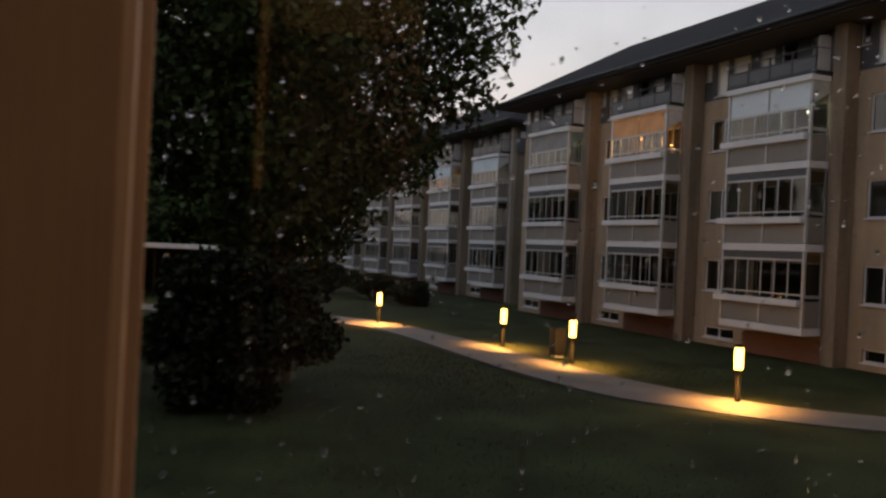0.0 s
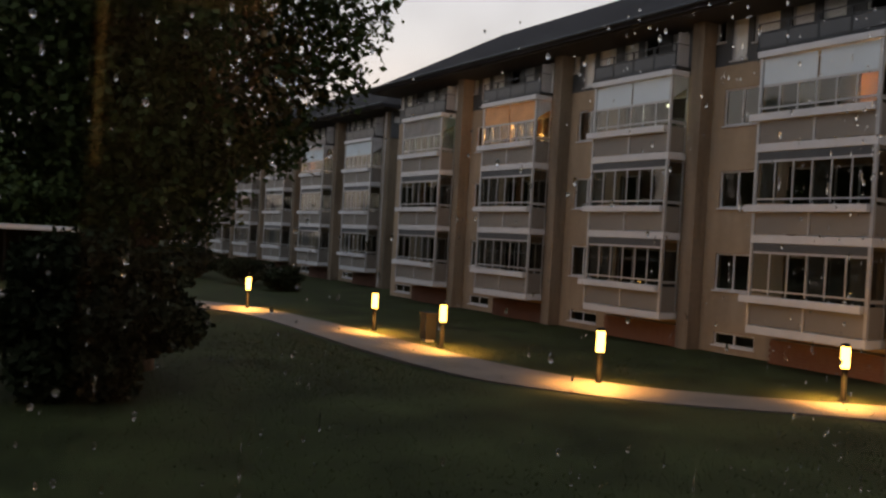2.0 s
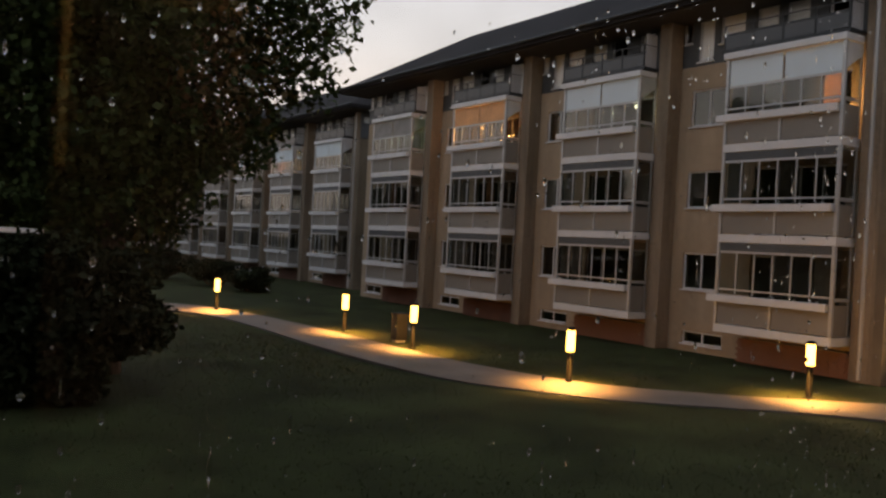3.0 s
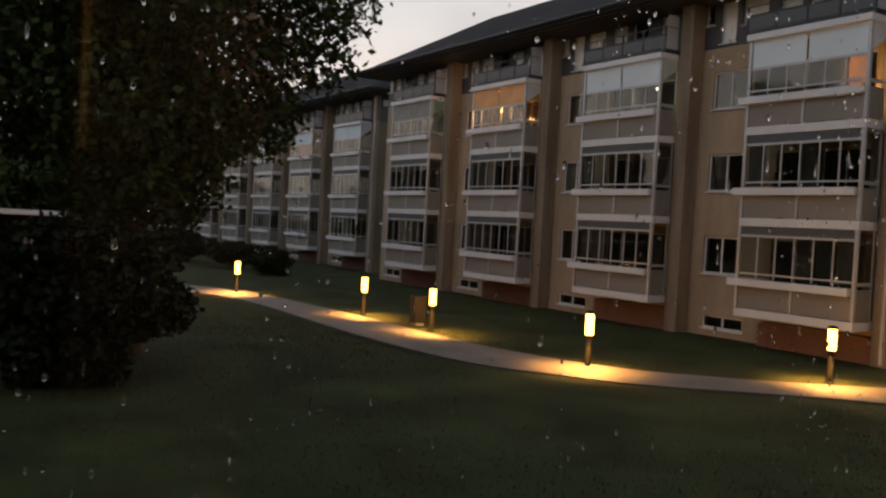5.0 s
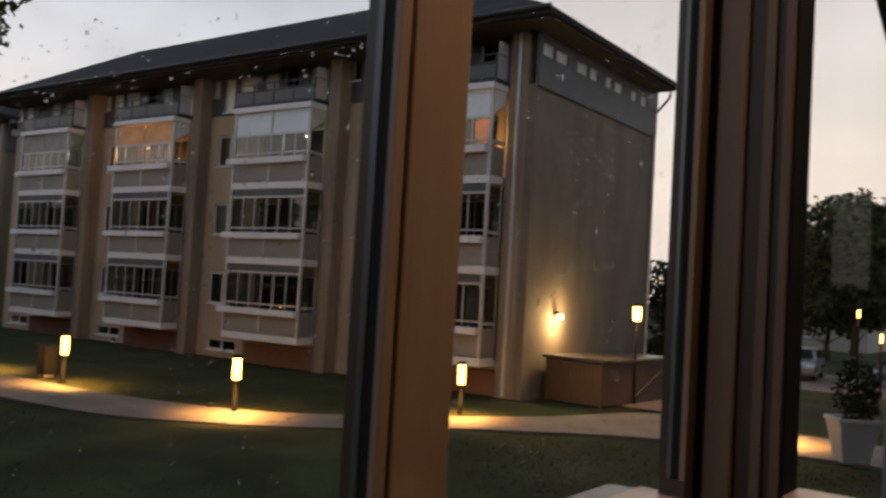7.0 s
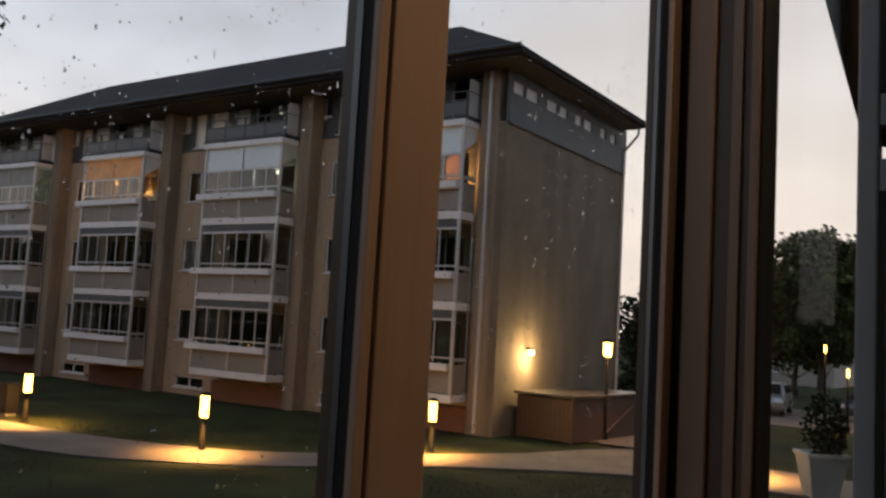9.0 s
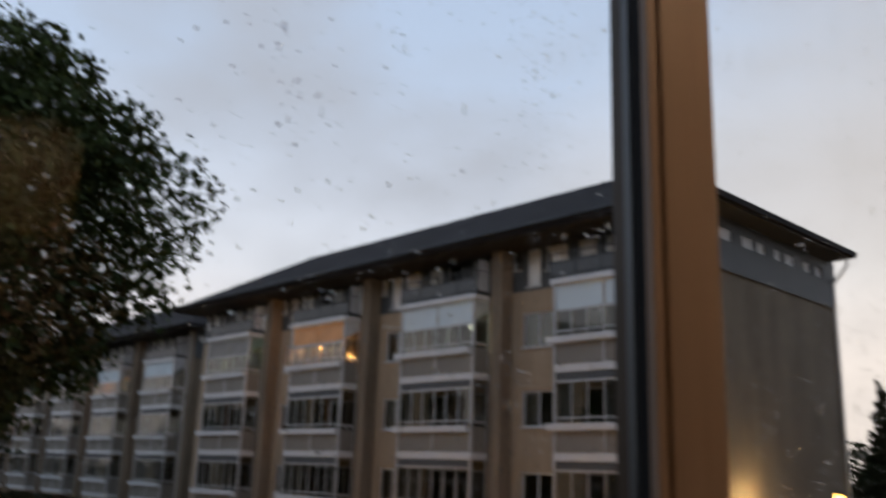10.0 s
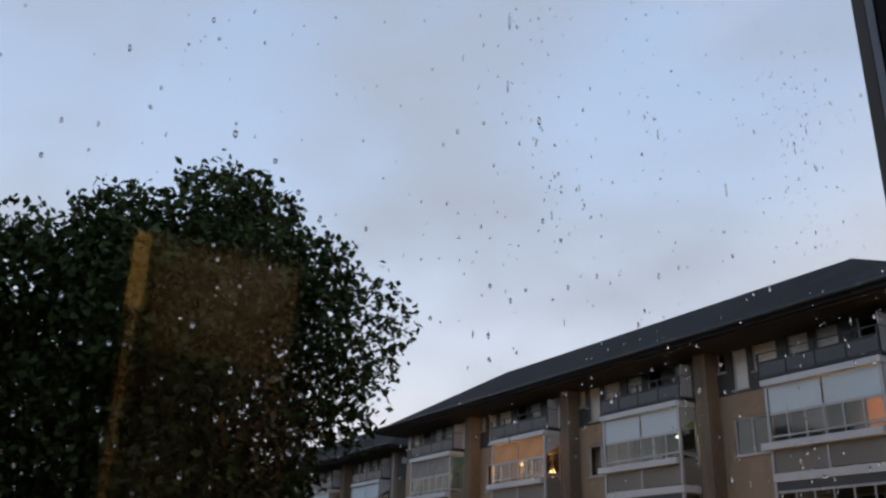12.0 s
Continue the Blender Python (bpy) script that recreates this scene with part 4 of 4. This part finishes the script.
# trees behind the carport
for i, (x, y) in enumerate(((-62, -10), (-64, 0), (-68, 8))):
    tree("broadleaf_tree", x, y, 9.0 + i % 2, 5.5, 0.26, 16000, 0.55, "dark broadleaf tree behind the carport", 80 + i, low=0.02)

# unseen trees past the viewer's side of the lawn, added to darken mirroring balcony panes
for i, (x, y) in enumerate(((-34, -24), (-46, -20), (-57, -26), (-25, -30), (-70, -20), (-82, -12))):
    tree("broadleaf_tree", x, y, 13.5 + i % 3, 6.0, 0.3, 9000, 0.45, "unseen tall dark broadleaf tree across the lawn", 40 + i, low=0.1)

# dark woods closing the horizon
for i in range(26):
    a = radians(i * 360 / 26 + 3)
    d = 120 + 14 * math.sin(i * 2.3)
    if not 20 < math.degrees(a) < 82:
        blobs = [((j * 3.4 - 14, math.sin(j * 1.7 + i) * 2, 3.4 + math.sin(j * 2.9 + i) * 1.2), (3.6, 3.2, 3.6 + 1.2 * math.sin(j + i))) for j in range(9)]
        wd = part("far_woods", leaf_mesh("far_woods", blobs, 4200, 0.95, BUSH, 60 + i, 0.3), BUSH)
        wd.location, wd.rotation_euler = (-math.sin(a) * d, math.cos(a) * d, 0), (0, 0, a)
        tagged(wd, "far dark belt of trees on the horizon", "woods", "far woods", "stuff")

# ---- the room and its window ----
GX, SILL, HEAD = -0.431, 3.05, 4.25
wall = bmesh.new()
box(wall, -0.50, -0.40, -3.0, 1.5, 0.0, SILL - 0.06)
box(wall, -0.434, -0.40, -3.0, 1.5, HEAD + 0.06, 5.0)
box(wall, -0.434, -0.40, -3.0, -0.55, SILL - 0.06, HEAD + 0.06)
solid("wall_west", wall, ROOMPAINT, "painted room wall around the window", "wall", kind="structure")
bm = bmesh.new()
box(bm, -0.40, 4.0, 1.44, 1.5, 0.0, SILL - 0.06)
box(bm, -0.40, 4.0, 1.44, 1.5, HEAD + 0.06, 5.0)
box(bm, 1.2, 4.0, 1.44, 1.5, SILL - 0.06, HEAD + 0.06)
solid("wall_north", bm, ROOMPAINT, "painted room wall beside the corner", "wall", kind="structure")
solid("wall_south", boxm(-0.40, 4.0, -3.0, -2.85, 0.0, 5.0), ROOMPAINT, "painted room wall", "wall", kind="structure")
solid("wall_east", boxm(4.0, 4.15, -3.0, 1.5, 0.0, 5.0), ROOMPAINT, "painted room wall", "wall", kind="structure")
solid("floor", boxm(-0.40, 4.0, -2.85, 1.44, 1.45, 1.65), FLOORWOOD, "brown boarded room floor", "floor", kind="structure")
solid("ceiling", boxm(-0.40, 4.0, -2.85, 1.44, 4.9, 5.0), ROOMPAINT, "painted room ceiling", "ceiling", kind="structure")


# unseen plain walls of the viewer's house, added both sides to block sky light
solid("wall_outer_1", boxm(0.2, 9.0, 2.6, 36.0, 0.0, 13.0), RENDER_WALL, "unseen plain wall of the viewer's own building, blocking sky light", "wall", kind="structure")
solid("wall_outer_2", boxm(-0.38, 9.0, -34.0, -3.02, 0.0, 13.0), RENDER_WALL, "unseen plain wall of the viewer's own building, blocking sky light", "wall", kind="structure")
solid("wall_outer_3", boxm(-0.38, 9.0, -3.0, 1.48, 5.02, 13.0), RENDER_WALL, "unseen plain rendered wall over the window", "wall", kind="structure")


def side_beads(win, y, s):
    """The layers of a sash between its room face and the pane, on the side that faces the pane. s: which way the side faces."""
    def lay(name, x0, x1, deep, m, label):
        a, b = sorted((y, y + s * deep))
        part(name, boxm(x0, x1, a, b, SILL, HEAD, w=0.0008), m, win, label)
    lay("wood_bead", -0.4065, -0.400, 0.004, WOOD, "light wooden bead")
    lay("gasket", -0.4165, -0.407, 0.003, RUBBER, "black rubber gasket")
    lay("spacer", -0.4235, -0.417, 0.004, STRIP, "grey metal spacer")
    lay("outer_bead", -0.434, -0.424, 0.003, DARKWOOD, "dark outer bead")


win = tagged(new("window_1"), "wooden two-light window with rain-spotted panes", "window", kind="structure")
win.location = (0, 0, 0)
part("jamb", boxm(-0.434, -0.385, -0.55, 0.28, SILL - 0.06, HEAD + 0.06, w=0.004), WOOD, win, "broad varnished wooden jamb")
side_beads(win, 0.28, 1)
part("mullion", boxm(-0.434, -0.400, 0.830, 0.900, SILL - 0.06, HEAD + 0.06, w=0.002), WOOD, win, "varnished wooden mullion")
part("sash_edge", boxm(-0.434, -0.402, 0.817, 0.8275, SILL - 0.06, HEAD + 0.06, w=0.0015), WOOD, win, "narrow wooden sash edge")
side_beads(win, 0.817, -1)
side_beads(win, 1.404, -1)
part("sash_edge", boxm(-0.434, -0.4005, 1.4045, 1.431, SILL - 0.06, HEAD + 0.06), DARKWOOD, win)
part("head_rail", boxm(-0.434, -0.395, 0.28, 1.43, HEAD, HEAD + 0.06, w=0.003), WOOD, win)
part("bottom_rail", boxm(-0.47, -0.400, 0.28, 1.43, SILL - 0.06, SILL - 0.022, w=0.003), WOOD, win)
part("glazing_sill", boxm(-0.515, -0.445, 0.28, 1.43, SILL - 0.06, SILL - 0.024, w=0.012), STRIP, win, "grey metal weather bar")
for y0, y1 in ((0.282, 0.816), (0.902, 1.399)):
    g = part("pane", boxm(GX - 0.004, GX, y0, y1, SILL - 0.02, HEAD), FRONTGLASS, win, "clear pane wet with rain")
    g.visible_shadow = False

# the corner post, layered like a drawn-back sash with gaskets; shade darkens its wood colour
post = tagged(new("window_2"), "wooden corner window with layered sash posts", "window", kind="structure")
layers = (("gasket", -0.400, -0.3885, 1.436, RUBBER), ("sash_post", -0.388, -0.3545, 1.430, SHADEWOOD), ("inner_bead", -0.354, -0.332, 1.440, DARKWOOD),
          ("sash_post", -0.3315, -0.319, 1.432, SHADEWOOD), ("inner_bead", -0.3185, -0.308, 1.438, DARKWOOD), ("sash_post", -0.3075, -0.297, 1.430, SHADEWOOD), ("gasket", -0.2965, -0.292, 1.436, RUBBER))
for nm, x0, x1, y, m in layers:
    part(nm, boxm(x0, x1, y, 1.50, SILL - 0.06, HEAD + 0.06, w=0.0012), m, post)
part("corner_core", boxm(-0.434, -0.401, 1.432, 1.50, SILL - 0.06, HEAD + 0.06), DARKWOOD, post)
part("bottom_rail", boxm(-0.2915, 1.2, 1.43, 1.50, SILL - 0.06, SILL - 0.002, w=0.003), WOOD, post, "wooden bottom rail")
part("head_rail", boxm(-0.2915, 1.2, 1.43, 1.50, HEAD, HEAD + 0.06, w=0.003), WOOD, post)
g = part("pane", boxm(-0.2915, 1.2, 1.463, 1.467, SILL, HEAD), FRONTGLASS, post, "clear dry pane")
g.visible_shadow = False

# the outward-opened grey casement beyond the corner pane, hung on the same window
CX, CY, CZ = -0.335, 2.32, (2.47, 3.60, 3.74, 4.5)
cs = part("casement", boxm(CX, CX + 0.042, CY, CY + 0.05, 2.3, 4.6, w=0.006), GREYFRAME, post, "grey-painted outward-opened casement with dark glazing")
for z in CZ:
    part("rail", boxm(CX + 0.0425, CX + 0.6, CY + 0.004, CY + 0.046, z, z + 0.07, w=0.005), GREYFRAME, cs)
for z0, z1 in ((CZ[0], CZ[1]), (CZ[2], CZ[3])):
    part("gasket", boxm(CX + 0.0425, CX + 0.056, CY + 0.002, CY + 0.04, z0 + 0.072, z1 - 0.002), RUBBER, cs)
    part("bead", boxm(CX + 0.0562, CX + 0.066, CY + 0.008, CY + 0.04, z0 + 0.085, z1 - 0.014), STRIP, cs)
    part("pane", boxm(CX + 0.0665, CX + 0.6, CY + 0.02, CY + 0.026, z0 + 0.072, z1 - 0.002), PANE, cs)
    # black sheet behind each pane; the interior's darkness is put into its colour
    part("backing", boxm(CX + 0.0665, CX + 0.6, CY + 0.05, CY + 0.06, z0 + 0.072, z1 - 0.002), RUBBER, cs, "black sheet standing in for the dim interior")
part("hinge_arm", boxm(CX + 0.55, CX + 0.6, 1.505, CY, 2.5, 2.54), GREYFRAME, cs)
# own eave, out to the side
bm = bmesh.new()
vs = [bm.verts.new(p) for p in ((-0.46, 2.4, 4.22), (0.9, 2.4, 4.22), (0.9, 2.4, 3.39), (-0.335, 2.4, 3.72))]
bm.faces.new(vs)
bmesh.ops.solidify(bm, geom=list(bm.faces), thickness=0.08)
solid("trim_eave", bm, CLAD, "dark sloping underside of an eave", "eave", kind="structure")

# rain on the outside of the panes
def raindrops(name, y0, y1, count, seed, r0=0.00038, r1=0.0007, z0=SILL, z1=HEAD):
    """Beads and short runs of water, scattered in clusters, all in one mesh."""
    rng = np.random.default_rng(seed)
    bm = bmesh.new()
    bmesh.ops.create_icosphere(bm, subdivisions=1, radius=1.0)
    v0 = np.array([v.co for v in bm.verts])
    f0 = np.array([[v.index for v in f.verts] for f in bm.faces])
    bm.free()
    nest = np.stack([rng.uniform(y0, y1, 60), rng.uniform(z0, z1, 60)], 1)
    at = np.where((rng.random(count) < 0.45)[:, None], nest[rng.integers(0, 60, count)] + rng.normal(size=(count, 2)) * np.array([0.012, 0.035]), np.stack([rng.uniform(y0, y1, count), rng.uniform(z0, z1, count)], 1))
    at[:, 0] = np.clip(at[:, 0], y0, y1)
    at[:, 1] = np.clip(at[:, 1], z0, z1)
    r = r0 + r1 * rng.random(count) ** 3
    tall = rng.uniform(0.9, 2.0, count) + 4 * (rng.random(count) < 0.04)
    size = np.stack([r * 0.6, r * rng.uniform(0.75, 1.1, count), r * tall], 1)
    verts = (v0[None] * size[:, None] + np.stack([np.full(count, GX - 0.0042), at[:, 0], at[:, 1]], 1)[:, None]).reshape(-1, 3)
    verts += rng.normal(size=verts.shape) * 0.00005
    faces = (f0[None] + (np.arange(count) * len(v0))[:, None, None]).reshape(-1, 3)
    me = bpy.data.meshes.new(name)
    me.from_pydata(verts.tolist(), [], faces.tolist())
    me.materials.append(WATER)
    me.polygons.foreach_set("use_smooth", [True] * len(me.polygons))
    return tagged(new(name, me), "fine raindrops clinging to the window pane", "raindrops", kind="stuff")


WATER = bpy.data.materials.new("rain_water")
WATER.use_nodes = True
wb = WATER.node_tree.nodes["Principled BSDF"]
wb.inputs["Transmission Weight"].default_value, wb.inputs["IOR"].default_value, wb.inputs["Roughness"].default_value = 1.0, 1.33, 0.0
raindrops("raindrops", 0.29, 0.81, 3200, 1)
raindrops("raindrops", 0.91, 1.395, 2600, 2)

raindrops("raindrops", 0.29, 0.81, 120, 3, 0.0006, 0.0009)
raindrops("raindrops", 0.29, 0.81, 320, 4, 0.0004, 0.0007, SILL, 3.34)
raindrops("raindrops", 0.91, 1.395, 90, 5, 0.0006, 0.0009)
raindrops("raindrops", 0.91, 1.395, 450, 6, 0.0004, 0.0007, SILL, 3.34)

# unseen warm lamp added above the viewer to light the window's wood
rl = thing("unseen_room_lamp", (0.12, 1.27, 4.72), "unseen warm lamp added to light the window's wood", "lamp")
bm = bmesh.new()
lathe(bm, [(0.04, -0.10), (0.10, -0.07), (0.12, 0.0), (0.10, 0.07), (0.04, 0.10)], 20)
part("globe", bm, mat("room_globe", (0.9, 0.8, 0.7), emit=(1.0, 0.68, 0.40), strength=3.0), rl, smooth=True)
part("rod", boxm(-0.01, 0.01, -0.01, 0.01, 0.101, 0.18), LAMPMETAL, rl)
point_light("room_glow", (0.12, 1.36, 4.55), 27, (1.0, 0.78, 0.58), 0.1)

# unseen cabinet, made up so the panes mirror an amber strip and glow
cb = thing("reflected_prop", (1.5, 0.86, 1.65), "unseen brown cabinet made up for the amber reflection in the panes", "cabinet")
part("body", boxm(0.02, 0.5, -0.24, 0.22, 0.0, 2.5, w=0.004), WOOD, cb)
part("door", boxm(0.0, 0.019, -0.17, 0.215, 0.06, 2.165, w=0.003), WOOD, cb)
part("reflected_panel", boxm(0.0, 0.019, -0.17, 0.215, 2.17, 2.46, w=0.003), mat("panel_glow", (0.5, 0.3, 0.14), 0.3, vary=0.3, scale=2.0, emit=(1.0, 0.58, 0.22), strength=0.12), cb, "glowing panel added for the warm reflection in the panes")
part("reflected_strip", boxm(0.0, 0.019, -0.235, -0.195, 2.28, 2.48, w=0.003), mat("strip_glow", (0.9, 0.7, 0.4), emit=(1.0, 0.55, 0.14), strength=1.2), cb, "glowing strip added for the amber reflection in the panes")
part("reflected_strip", boxm(0.0, 0.019, -0.225, -0.205, 1.75, 2.279, w=0.003), mat("strip_dim", (0.9, 0.7, 0.4), emit=(1.0, 0.52, 0.16), strength=0.22), cb, "dimmer glowing strip added for the reflection's lower end")
